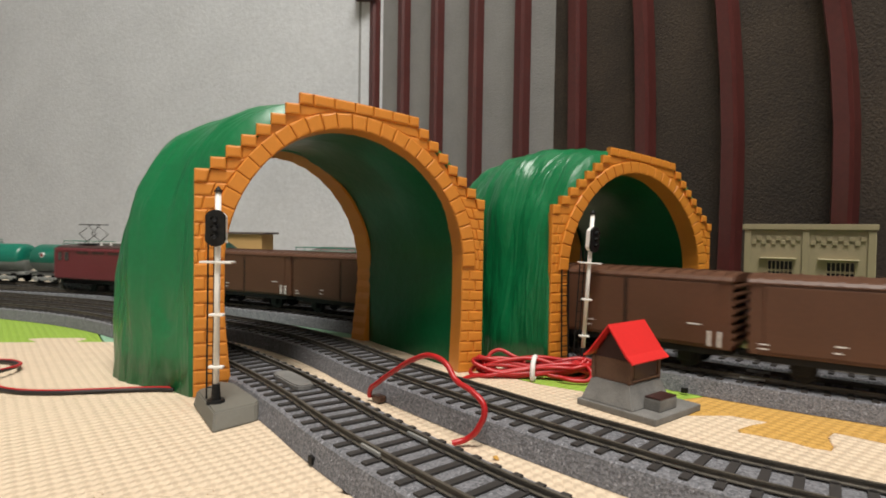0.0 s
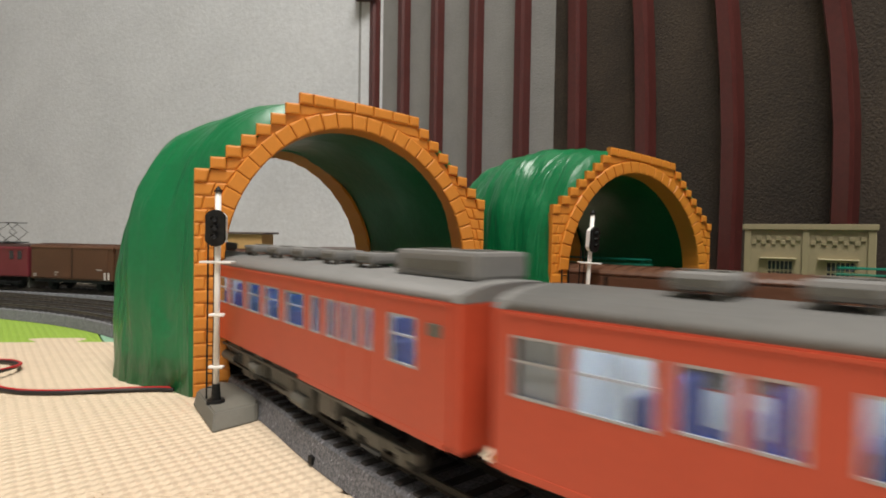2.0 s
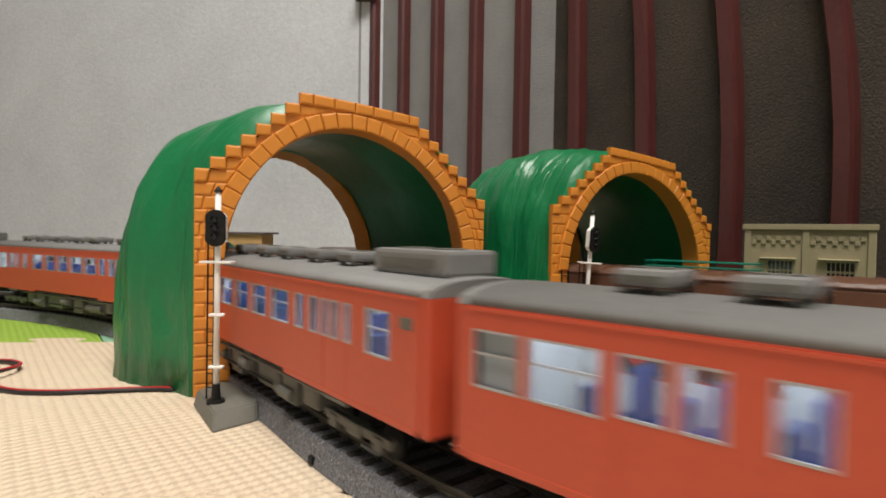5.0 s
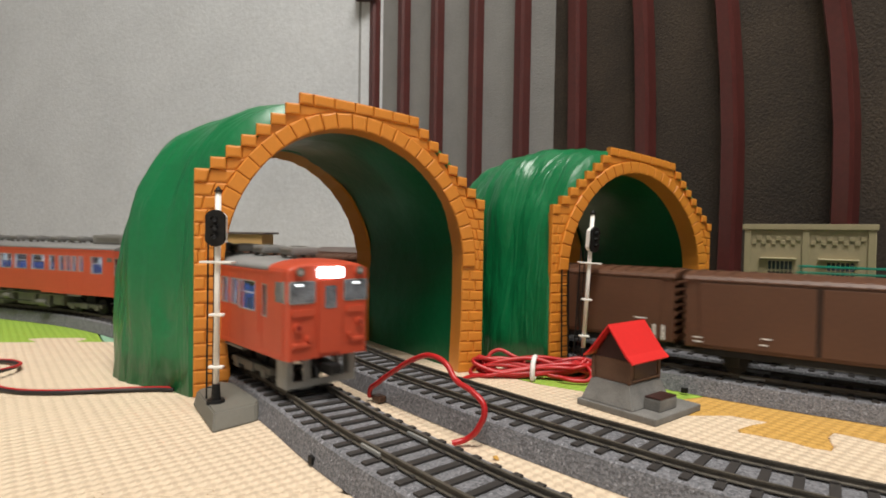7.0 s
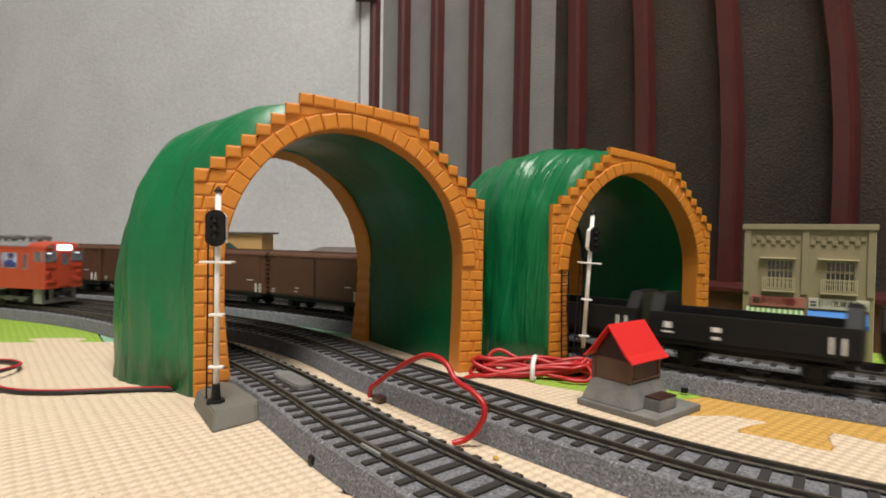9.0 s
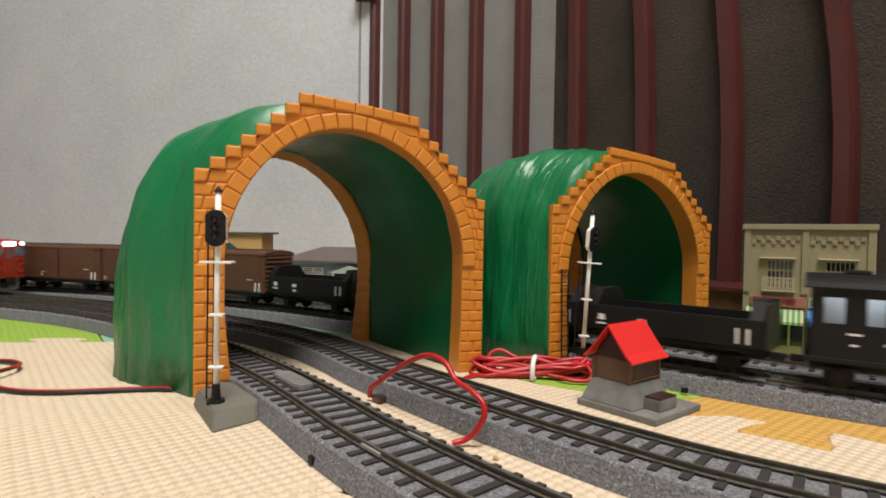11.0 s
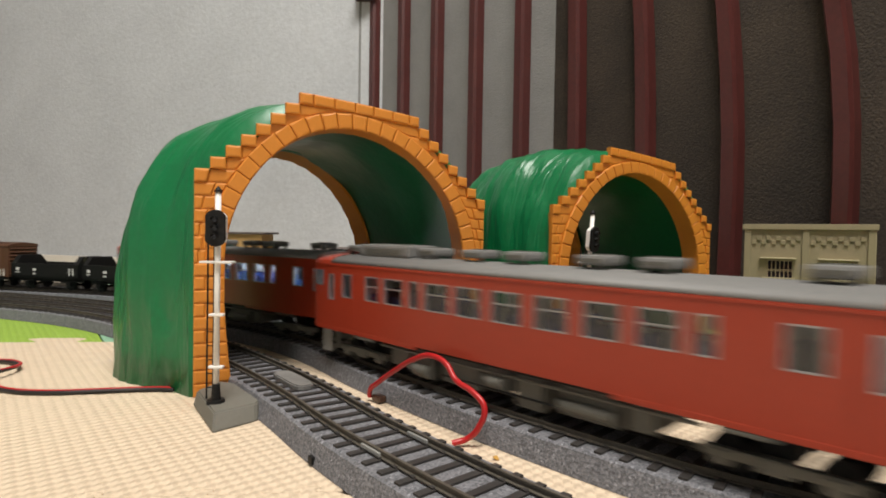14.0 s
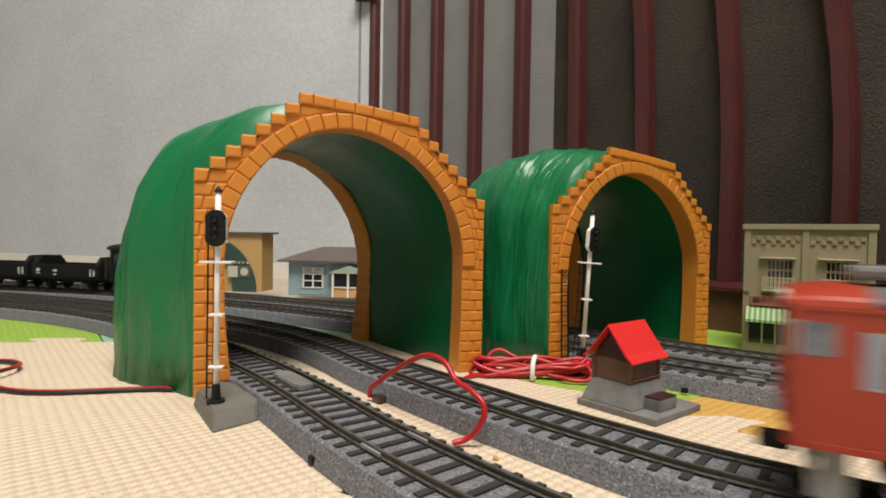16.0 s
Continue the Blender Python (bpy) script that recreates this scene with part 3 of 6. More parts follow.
# ---- tunnels ----
def tunnel(foot, yaw, size, left, shift, flare, crown, depth, back, seed, label, folds=1.0):
    """Toy tunnel: a green shell with a brick-patterned orange portal at each end. u runs across, v into it, z up."""
    tu = thing("toy_tunnel", label, "toy tunnel", "pair of toy tunnels", m=Matrix.Translation(foot) @ Matrix.Rotation(yaw, 4, "Z") @ Matrix.Scale(size, 4))
    W, H0, H1, CU, CZ = 0.1454, 0.1024, 0.1409, 0.0727, 0.062
    EA, EB, LEAN = 0.0597, 0.0653, 0.0020

    def sag(u, v, z):
        # the moulding droops towards its right-hand side
        drop = 0.083 * (max(0.0, u - 0.046) / 0.098) ** 1.3
        return Vector((u + left * (1 - u / W), v, z * (1 - drop)))

    def inner(z, side):
        """Edge of the opening at the height z."""
        if z <= CZ:
            flare_in = 0.0036 * max(0.0, 1 - z / 0.040) ** 1.2
            return (CU - EA + flare_in) if side < 0 else (CU + EA - flare_in * 0.35)
        w = min(1.0, (z - CZ) / EB)
        return CU + LEAN * w + side * EA * math.sqrt(1 - w * w)

    RING = 0.0078

    def outer_ring(z, side):
        if z <= CZ:
            return None
        q = ((z - CZ) / (EB + RING))
        if q >= 1:
            return CU
        return CU + LEAN * q + side * (EA + RING) * math.sqrt(1 - q * q)

    def brick(quad, v0, v1, parent):
        """quad: four (u, z) corners; the face is bevelled."""
        c = (sum(q[0] for q in quad) / 4, sum(q[1] for q in quad) / 4)
        g, e = 0.00010, 0.0009
        def inset(d):
            out = []
            for u, z in quad:
                du, dz = u - c[0], z - c[1]
                out.append((u - math.copysign(min(d, abs(du) * 0.6), du), z - math.copysign(min(d, abs(dz) * 0.6), dz)))
            return out
        bm = bmesh.new()
        ra = [bm.verts.new(sag(u, v1, z)) for u, z in inset(g)]
        rb = [bm.verts.new(sag(u, v0 + e * 0.8, z)) for u, z in inset(g)]
        rm = [bm.verts.new(sag(u, v0 + e * 0.25, z)) for u, z in inset(g + e * 0.3)]
        rc = [bm.verts.new(sag(u, v0, z)) for u, z in inset(g + e)]
        for r1, r2 in ((ra, rb), (rb, rm), (rm, rc)):
            for i in range(4):
                bm.faces.new([r1[i], r1[(i + 1) % 4], r2[(i + 1) % 4], r2[i]])
        bm.faces.new(rc)
        bm.faces.new(list(reversed(ra)))
        part("brick", bm, M["brick"], parent)

    portal = part("portal", plate(sag, inner, outer_ring, CU, CZ, EA, EB, RING, W, H0, H1, 0.0008, 0.0130), M["brick"], tu, "orange plastic brick-patterned portal")
    rows = 17
    dz = H0 / rows
    # bricks of the legs
    for i in range(rows):
        z0, z1 = i * dz, (i + 1) * dz
        zm = (z0 + z1) / 2
        for side in (-1, 1):
            edge = 0.0 if side < 0 else W
            lo, hi = inner(z0, side), inner(z1, side)
            if zm > CZ:
                lo, hi = outer_ring(z0, side) if z0 > CZ else lo + side * RING, outer_ring(z1, side)
                if z0 <= CZ:
                    lo = CU + side * (EA + RING)
            span = abs(edge - (lo + hi) / 2)
            if span < 0.0048:
                brick([(edge, z0), (lo, z0), (hi, z1), (edge, z1)], 0.0, 0.0032, portal)
                continue
            f = (0.64 if i % 2 else 0.38) if span < 0.024 else 0.5
            ml, mh = edge + (lo - edge) * f, edge + (hi - edge) * f
            proud = -0.0009 if i == rows - 1 else 0.0
            brick([(edge, z0), (ml, z0), (mh, z1), (edge, z1)], proud, 0.0032, portal)
            brick([(ml, z0), (lo, z0), (hi, z1), (mh, z1)], 0.0003, 0.0032, portal)
    # stepped courses above the legs: a proud block at each step, then a recessed filling
    st = 7
    dh = (H1 - H0) / st
    for k in range(st - 1):
        z0, z1 = H0 + k * dh, H0 + (k + 1) * dh
        for side in (-1, 1):
            e0 = 0.0065 * (k + 1) if side < 0 else W - 0.0056 * (k + 1)
            b0 = e0 - side * (0.0069 if side < 0 else 0.0056)
            a0, a1 = outer_ring(z0, side), outer_ring(z1, side)
            if a1 == CU:
                a1 = CU + side * 0.012
            brick([(e0, z0), (b0, z0), (b0, z1), (e0, z1)], -0.0010, 0.0032, portal)
            if side * (b0 - a0) > 0.0012:
                m0, m1 = a0, (a1 if side * (b0 - a1) > 0 else b0)
                if side * (b0 - m0) > 0.012:
                    h0, h1 = (b0 + m0) / 2, (b0 + m1) / 2
                    brick([(b0, z0), (h0, z0), (h1, z1), (b0, z1)], 0.0002, 0.0032, portal)
                    brick([(h0, z0), (m0, z0), (m1, z1), (h1, z1)], 0.0004, 0.0032, portal)
                else:
                    brick([(b0, z0), (m0, z0), (m1, z1), (b0, z1)], 0.0003, 0.0032, portal)
    # top course, with a narrow brick at either end
    cuts = [0.0455 + (0.1062 - 0.0455) * f for f in (0.0, 0.108, 0.278, 0.444, 0.598, 0.764, 0.910, 1.0)]
    for a, b in zip(cuts[:-1], cuts[1:]):
        brick([(a, H1 - dh), (b, H1 - dh), (b, H1), (a, H1)], -0.0008, 0.0032, portal)
    # ring of the arch
    n = 27
    for i in range(n):
        t0, t1 = math.pi * i / n, math.pi * (i + 1) / n
        q = []
        for t, r in ((t0, 0), (t1, 0), (t1, RING), (t0, RING)):
            q.append((CU + LEAN * math.sin(t) - (EA + r) * math.cos(t), CZ + (EB + r) * math.sin(t)))
        brick([q[0], q[1], q[2], q[3]], -0.0008, 0.0032, portal)

    # shell
    rng = random.Random(seed)
    rings_o, rings_i = [], []
    bm = bmesh.new()
    NV, NT = 44, 72
    for j in range(NV + 1):
        f = j / NV
        v = 0.0018 + (depth - 0.0018) * f
        cu = CU + shift * f
        bulge = math.sin(math.pi * (0.12 + 0.80 * f))
        ro, ri = [], []
        for k in range(NT + 1):
            t = math.pi * 1.0 * k / NT
            c, s = math.cos(t), math.sin(t)
            side = -1 if c > 0 else 1
            # outer: a rounded box
            pw = 0.50 if c > 0 else 0.62
            x = -math.copysign(abs(c) ** pw, c)
            z = abs(s) ** 0.66
            skirt = 0.16 * max(0.0, 1 - z / 0.45) ** 1.5
            half = 0.0737 + flare[0 if side < 0 else 1] * max(0.0, bulge) * (0.80 + 0.20 * min(1.0, z / 0.6) + skirt) * min(1.0, 0.12 + f * 2.6)
            ho = 0.1355 + crown * math.sin(math.pi * min(1.0, f * 0.8 + 0.1)) - (1 - back) * 0.14 * f
            nz = folds * (0.0035 * noise.noise(Vector((x * 2 + seed, v * 45, z * 2))) + 0.0022 * noise.noise(Vector((x * 3, v * 130 + seed, z * 3.5))) + 0.0009 * noise.noise(Vector((x * 12, v * 320 + seed, z * 8))))
            amp = min(1.0, f * 6)
            ro.append(bm.verts.new(sag(cu + 0.0004 + x * (half + nz * amp), v, max(0.0, z * (ho + nz * amp)))))
            # inner: the opening, a little larger
            sc = 1 - (1 - back) * f + 0.06 * max(0.0, f - 0.4)
            if t < math.pi * 0.2 or t > math.pi * 0.8:
                zz = CZ * sc * (t / (math.pi * 0.2) if t < math.pi * 0.2 else (math.pi - t) / (math.pi * 0.2))
                xx = side * (EA + 0.0035) * sc
            else:
                tt = (t - math.pi * 0.2) / 0.6
                xx, zz = -(EA + 0.0035) * sc * math.cos(tt), CZ * sc + (EB + 0.002) * sc * math.sin(tt)
            ni = 0.0012 * noise.noise(Vector((xx * 40, v * 20 + seed, zz * 30)))
            ri.append(bm.verts.new(sag(cu + xx + ni, v, zz + (ni if zz > 0.01 else 0))))
        rings_o.append(ro)
        rings_i.append(ri)
    for j in range(NV):
        for k in range(NT):
            bm.faces.new([rings_o[j][k], rings_o[j][k + 1], rings_o[j + 1][k + 1], rings_o[j + 1][k]])
    lin = bmesh.new()
    cop = [[lin.verts.new(v.co) for v in r] for r in rings_i]
    for j in range(NV):
        for k in range(NT):
            lin.faces.new([cop[j][k], cop[j + 1][k], cop[j + 1][k + 1], cop[j][k + 1]])
    for j in (0, NV):
        for k in range(NT):
            bm.faces.new([rings_o[j][k], rings_o[j][k + 1], rings_i[j][k + 1], rings_i[j][k]])
    for k in (0, NT):
        for j in range(NV):
            bm.faces.new([rings_o[j][k], rings_i[j][k], rings_i[j + 1][k], rings_o[j + 1][k]])
    part("shell", bm, M["green_creased"] if folds > 1.3 else M["green"], tu, "glossy green plastic hill-shaped shell", smooth=True)
    part("lining", lin, M["green_inner"], tu, "green inner lining, darkened for the shade in the tunnel", smooth=True)

    # far portal: an orange ring with notched courses and a splayed inner face
    bm = bmesh.new()
    n = 60
    CB, AB, ZB, HB = CU + shift, 0.0568, 0.052, 0.072
    ra, rb, rc, rd = [], [], [], []
    for i in range(n + 1):
        t = i / n
        jag = 0.0005 if i % 2 else 0.0
        if t < 0.2 or t > 0.8:
            side = -1 if t < 0.5 else 1
            zz = ZB * (t / 0.2 if t < 0.5 else (1 - t) / 0.2)
            nip = 0.004 * max(0.0, 1 - zz / 0.045) ** 1.2
            xi, xo = side * (AB - nip - jag), side * (AB + 0.011)
            zi = zo = zz
        else:
            a = math.pi * (t - 0.2) / 0.6
            xi, zi = -(AB - jag) * math.cos(a), ZB + (HB - jag) * math.sin(a)
            xo, zo = -(AB + 0.011) * math.cos(a), ZB + (HB + 0.009) * math.sin(a)
        splay = 1.105
        for lst, xx, zz, v in ((ra, xi * splay, zi * (1.0 + 0.035 * zi / 0.12), depth - 0.002), (rb, xo * 1.02, zo * 1.02, depth), (rc, xo, zo, depth + 0.010), (rd, xi, zi, depth + 0.010)):
            lst.append(bm.verts.new(sag(CB + xx, v, zz)))
    for r1, r2 in ((ra, rb), (rb, rc), (rc, rd), (rd, ra)):
        for i in range(n):
            bm.faces.new([r1[i], r1[i + 1], r2[i + 1], r2[i]])
    for i in (0, n):
        bm.faces.new([ra[i], rb[i], rc[i], rd[i]])
    part("portal", bm, M["brick"], tu, "orange plastic brick-patterned portal")
    return tu


def plate(sag, inner, outer_ring, CU, CZ, EA, EB, RING, W, H0, H1, v0, v1):
    """Body of a portal behind its bricks: a band between the opening and the stepped outline."""
    bm = bmesh.new()
    st, n = 7, 64
    dh = (H1 - H0) / st
    ins = []
    outs = []
    e = 0.0006
    for i in range(n + 1):
        t = i / n
        if t <= 0.25:
            z = CZ * t / 0.25
            ins.append((inner(z, -1), z))
            outs.append((e, H0 * 0.97 * t / 0.25))
        elif t >= 0.75:
            z = CZ * (1 - t) / 0.25
            ins.append((inner(z, 1), z))
            outs.append((W - e, H0 * 0.97 * (1 - t) / 0.25))
        else:
            f = (t - 0.25) / 0.5
            a = math.pi * f
            ins.append((CU + 0.0020 * math.sin(a) - EA * math.cos(a), CZ + EB * math.sin(a)))
            if f < 0.30:
                g = f / 0.30
                outs.append((e + 0.0447 * g + 0.004 * (g > 0), H0 * 0.97 + (H1 - H0 * 0.97) * g - 0.002))
            elif f > 0.70:
                g = (1 - f) / 0.30
                outs.append((W - e - (W - 0.1064) * g - 0.004 * (g > 0), H0 * 0.97 + (H1 - H0 * 0.97) * g - 0.002))
            else:
                g = (f - 0.30) / 0.40
                outs.append((0.0494 + (0.1020 - 0.0494) * g, H1 - 0.0015))
    tuck = [(u + (0.0055 if u < CU else -0.0055), z * 0.965) for u, z in outs]
    r = [[bm.verts.new(sag(u, v, z)) for u, z in lst] for lst, v in ((ins, v0), (outs, v0), (outs, v0 + 0.0016), (tuck, v1), (ins, v1))]
    for q in range(5):
        r1, r2 = r[q], r[(q + 1) % 5]
        for i in range(n):
            bm.faces.new([r1[i], r1[i + 1], r2[i + 1], r2[i]])
    for i in (0, n):
        bm.faces.new([k[i] for k in r])
    return bm


tunnel((-0.1104, 0.2499, 0), math.atan2(0.0590, 0.1329), 1.0, 0.0, -0.0225, (0.0245, 0.0), 0.0030, 0.1074, 0.95, 3, "large green plastic toy tunnel with orange brick portals over two tracks", 1.15)
tunnel((0.0600, 0.3085, 0), math.atan2(0.0621, 0.1156), 0.900, -0.0008, -0.0120, (0.011, 0.003), 0.0110, 0.112, 0.96, 11, "green plastic toy tunnel with orange brick portals behind the first", 1.31)


# ---- signals ----
def signal(foot, lean, face_turn, base, label, scale=1.0):
    """Model colour-light signal: white mast, black head, platforms and a ladder."""
    si = thing("railway_signal", label, "railway signal", "model railway signals", m=Matrix.Translation(foot) @ Matrix.Rotation(lean, 4, "Y") @ Matrix.Scale(scale, 4))
    z0 = 0.0
    part("mast", bcyl((0, 0, 0.008), (0, 0, 0.0925), 0.0013), M["white"], si, "white plastic mast", True)
    bm = bcyl((0, 0, 0.0015), (0, 0, 0.0085), 0.0021, 0.0016)
    cyl(bm, (0, 0, z0), (0, 0, 0.0016), 0.0040, 0.0036)
    part("foot", bm, M["black"], si, "black mast foot")
    bm = bcyl((0, 0, 0.0925), (0, 0, 0.0935), 0.0017)
    cyl(bm, (0, 0, 0.0935), (0, 0, 0.0952), 0.0014, 0.0003)
    part("finial", bm, M["black"], si)
    hd = new("head")
    hd.parent = si
    hd.matrix_local = Matrix.Rotation(face_turn, 4, "Z")
    pts = []
    for i in range(24):
        a = 2 * math.pi * i / 24
        pts.append((0.0043 * math.cos(a), -0.0034, 0.0768 + 0.0036 * math.sin(a) + (0.0044 if math.sin(a) > 0.001 else -0.0044)))
    part("backboard", prism(bmesh.new(), pts, (0, 0.0014, 0)), M["black"], hd, "black oval signal backboard")
    pts2 = [(p[0] * 0.90, p[1] + 0.0015, 0.0768 + (p[2] - 0.0768) * 0.93) for p in pts]
    part("housing", prism(bmesh.new(), pts2, (0, 0.0030, 0)), M["white"], hd, "white signal housing")
    for k in (-1, 0, 1):
        zc = 0.0768 + k * 0.0037
        bm = bmesh.new()
        cyl(bm, (0, -0.0034, zc), (0, -0.0040, zc), 0.0011, 0.0011)
        part("lens", bm, M["dark_glass"], hd, "dark unlit signal lens")
        bm = bmesh.new()
        prof = [(0.0015 * math.cos(a), 0.0015 * math.sin(a)) for a in np.linspace(0.1, math.pi - 0.1, 9)]
        prof += [(0.0012 * math.cos(a), 0.0012 * math.sin(a)) for a in np.linspace(math.pi - 0.1, 0.1, 9)]
        prism(bm, [(x, -0.0033, zc + z) for x, z in prof], (0, -0.0024, 0))
        part("hood", bm, M["black"], hd)
    bm = bbox(-0.0070, 0.0070, -0.0030, 0.0036, 0.0615, 0.0624, 0.0003)
    part("platform", bm, M["white"], si, "white service platform")
    for z in (0.0388, 0.0158):
        bm = bbox(-0.0032, 0.0032, -0.0016, 0.0016, z - 0.0006, z + 0.0006, 0.0005)
        part("bracket", bm, M["white"], si)
    ld = new("ladder")
    ld.parent = si
    for x in (-0.0052, -0.0024):
        part("rail", box(bmesh.new(), x - 0.0003, x + 0.0003, 0.0022, 0.0028, 0.001, 0.0720), M["black"], ld)
    z = 0.006
    while z < 0.072:
        part("rung", box(bmesh.new(), -0.0052, -0.0024, 0.0023, 0.0027, z - 0.0002, z + 0.0002), M["black"], ld)
        z += 0.0062
    return si


# base that the first signal stands on, made as its own object
bm = bmesh.new()
hexa = [(-0.1055, 0.2390), (-0.0838, 0.2060), (-0.0722, 0.2200), (-0.0712, 0.2290), (-0.0860, 0.2520), (-0.1010, 0.2570)]
top = [(-0.1042, 0.2400), (-0.0850, 0.2105), (-0.0735, 0.2235), (-0.0728, 0.2295), (-0.0870, 0.2505), (-0.1003, 0.2555)]
a = [bm.verts.new((x, y, 0.0)) for x, y in hexa]
b = [bm.verts.new((x, y, 0.0064)) for x, y in top]
bm.faces.new(a)
bm.faces.new(list(reversed(b)))
for i in range(6):
    bm.faces.new([a[i], b[i], b[(i + 1) % 6], a[(i + 1) % 6]])
bmesh.ops.bevel(bm, geom=list(bm.edges), offset=0.0006, segments=2, affect="EDGES")
tagged(part("plastic_block", bm, M["grey_base"]), "flat grey-olive plastic base of the signal beside the track", "plastic block")
signal((-0.0896, 0.2237, 0.0062), 0.006, 0.0, True, "white-masted model signal with a black three-lens head on a grey base", 0.905)
signal((0.0752, 0.3000, 0.0085), 0.050, 0.72, False, "leaning white-masted model signal with its head turned aside", 0.845)
trellis = thing("signal_ladder", "thin black ladder leaning behind the second signal", "ladder", m=pose(0.0680, 0.3090, 0.0, 0, 0, 30))
for x in (-0.0024, 0.0024):
    part("rail", bcyl((x, 0, 0.0002), (x + 0.0020, 0.004, 0.0720), 0.00045, n=6), M["black"], trellis)
for k in range(13):
    f = (k + 0.6) / 13
    part("rung", bcyl((-0.0024 + 0.0020 * f, 0.004 * f, 0.0720 * f), (0.0024 + 0.0020 * f, 0.004 * f, 0.0720 * f), 0.0003, n=6), M["black"], trellis)
part_b = bbox(-0.006, 0.006, -0.006, 0.006, 0, 0.0086, 0.0008)
ob = part("plastic_socket", part_b, M["black"])
ob.matrix_world = pose(0.0752, 0.3000, 0.0, 0, 0, 40)
tagged(ob, "small black plastic socket for a signal mast", "socket")

# ---- hut on the concrete foot ----
hut = thing("crossing_hut", "small brown hut with bright red roof on concrete foot", "model hut", m=pose(0.0848, 0.2207, 0.0, 0, 0, 39))
part("slab", bbox(0.0, 0.0363, 0.0, 0.0381, 0, 0.0030, 0.0005), M["concrete"], hut, "grey concrete slab")
bm = bmesh.new()
lo = [(-0.0002 + 0.0012, 0.0108), (0.0310, 0.0108), (0.0310, 0.0370), (0.0010, 0.0370)]
hi = [(0.0052, 0.0150), (0.0290, 0.0150), (0.0290, 0.0345), (0.0052, 0.0345)]
a = [bm.verts.new((x, y, 0.0029)) for x, y in lo]
b = [bm.verts.new((x, y, 0.0125)) for x, y in hi]
bm.faces.new(a)
bm.faces.new(list(reversed(b)))
for i in range(4):
    bm.faces.new([a[i], b[i], b[(i + 1) % 4], a[(i + 1) % 4]])
bmesh.ops.bevel(bm, geom=list(bm.edges), offset=0.0005, segments=2, affect="EDGES")
part("plinth", bm, M["concrete"], hut, "tapered grey concrete plinth")
part("step", bbox(0.0095, 0.0225, 0.0035, 0.0110, 0.0030, 0.0078, 0.0005), M["concrete"], hut)
part("step_top", bbox(0.0096, 0.0224, 0.0036, 0.0109, 0.00785, 0.0086, 0.0003), M["slat_side"], hut, "dark step top")
X0, X1, Y0, Y1, ZE = 0.0060, 0.0282, 0.0158, 0.0338, 0.0222
part("wall", bbox(X0, X1, Y0, Y1, 0.0124, ZE, 0.0003), M["hut_wall"], hut, "brown plastic wall")
for x in (X0, X1):
    for y in (Y0, Y1):
        part("post", bbox(x - 0.0008, x + 0.0008, y - 0.0008, y + 0.0008, 0.0124, ZE, 0.0002), M["hut_wall"], hut)
part("window", bbox(X0 + 0.0030, X1 - 0.0022, Y0 - 0.0003, Y0 + 0.0003, 0.0142, 0.0212, 0.0001), M["hut_window"], hut, "brown hut window")
part("sill", bbox(X0 + 0.0010, X1 - 0.0010, Y0 - 0.0010, Y0 + 0.0002, 0.0132, 0.0141, 0.0001), M["hut_wall"], hut)
YM = (Y0 + Y1) / 2
part("gable", prism(bmesh.new(), [(X0 + 0.0004, Y0, ZE), (X0 + 0.0004, Y1, ZE), (X0 + 0.0004, YM, 0.0352)], (X1 - X0 - 0.0008, 0, 0)), M["slat_side"], hut, "dark gable")
for s in (-1, 1):
    prof = [(0.0, 0.0372), (s * 0.0058, 0.0296), (s * 0.0094, 0.0250), (s * 0.0126, 0.0222), (s * 0.0122, 0.0216), (s * 0.0091, 0.0242), (s * 0.0055, 0.0288), (0.0, 0.0362)]
    part("roof_sheet", prism(bmesh.new(), [(X0 - 0.0034, YM + y, z) for y, z in prof], (X1 - X0 + 0.0062, 0, 0)), M["hut_roof"], hut, "bright red curved roof sheet")

# ---- wires ----
wire = thing("red_wire", "loose red wire arching over the track between two gaps", "wire")
R_W = 0.0011


tube("wire", [(-0.0316, 0.2500, 0.0020), (-0.0313, 0.2491, 0.0053), (-0.0277, 0.2456, 0.0093), (-0.0191, 0.2359, 0.0175), (-0.0104, 0.2256, 0.0247), (-0.0035, 0.2168, 0.0278), (0.002, 0.2108, 0.026), (0.0053, 0.2067, 0.0214), (0.012, 0.199, 0.0184), (0.0153, 0.1955, 0.0145), (0.0136, 0.1954, 0.0079), (0.0098, 0.197, 0.0031), (0.0043, 0.1965, 0.0014)], R_W, M["wire"], wire)
part("plug", box(bmesh.new(), -0.0030, 0.0030, -0.0022, 0.0022, 0.0, 0.0032, 0.0009, pose(-0.0272, 0.2480, 0.0002, 0, 0, -50)), M["hut_window"], wire, "dark brown wire plug in the ballast")
coil = thing("coiled_red_wire", "bundle of coiled red wire bound with a white tie", "wire bundle")
rng = random.Random(5)
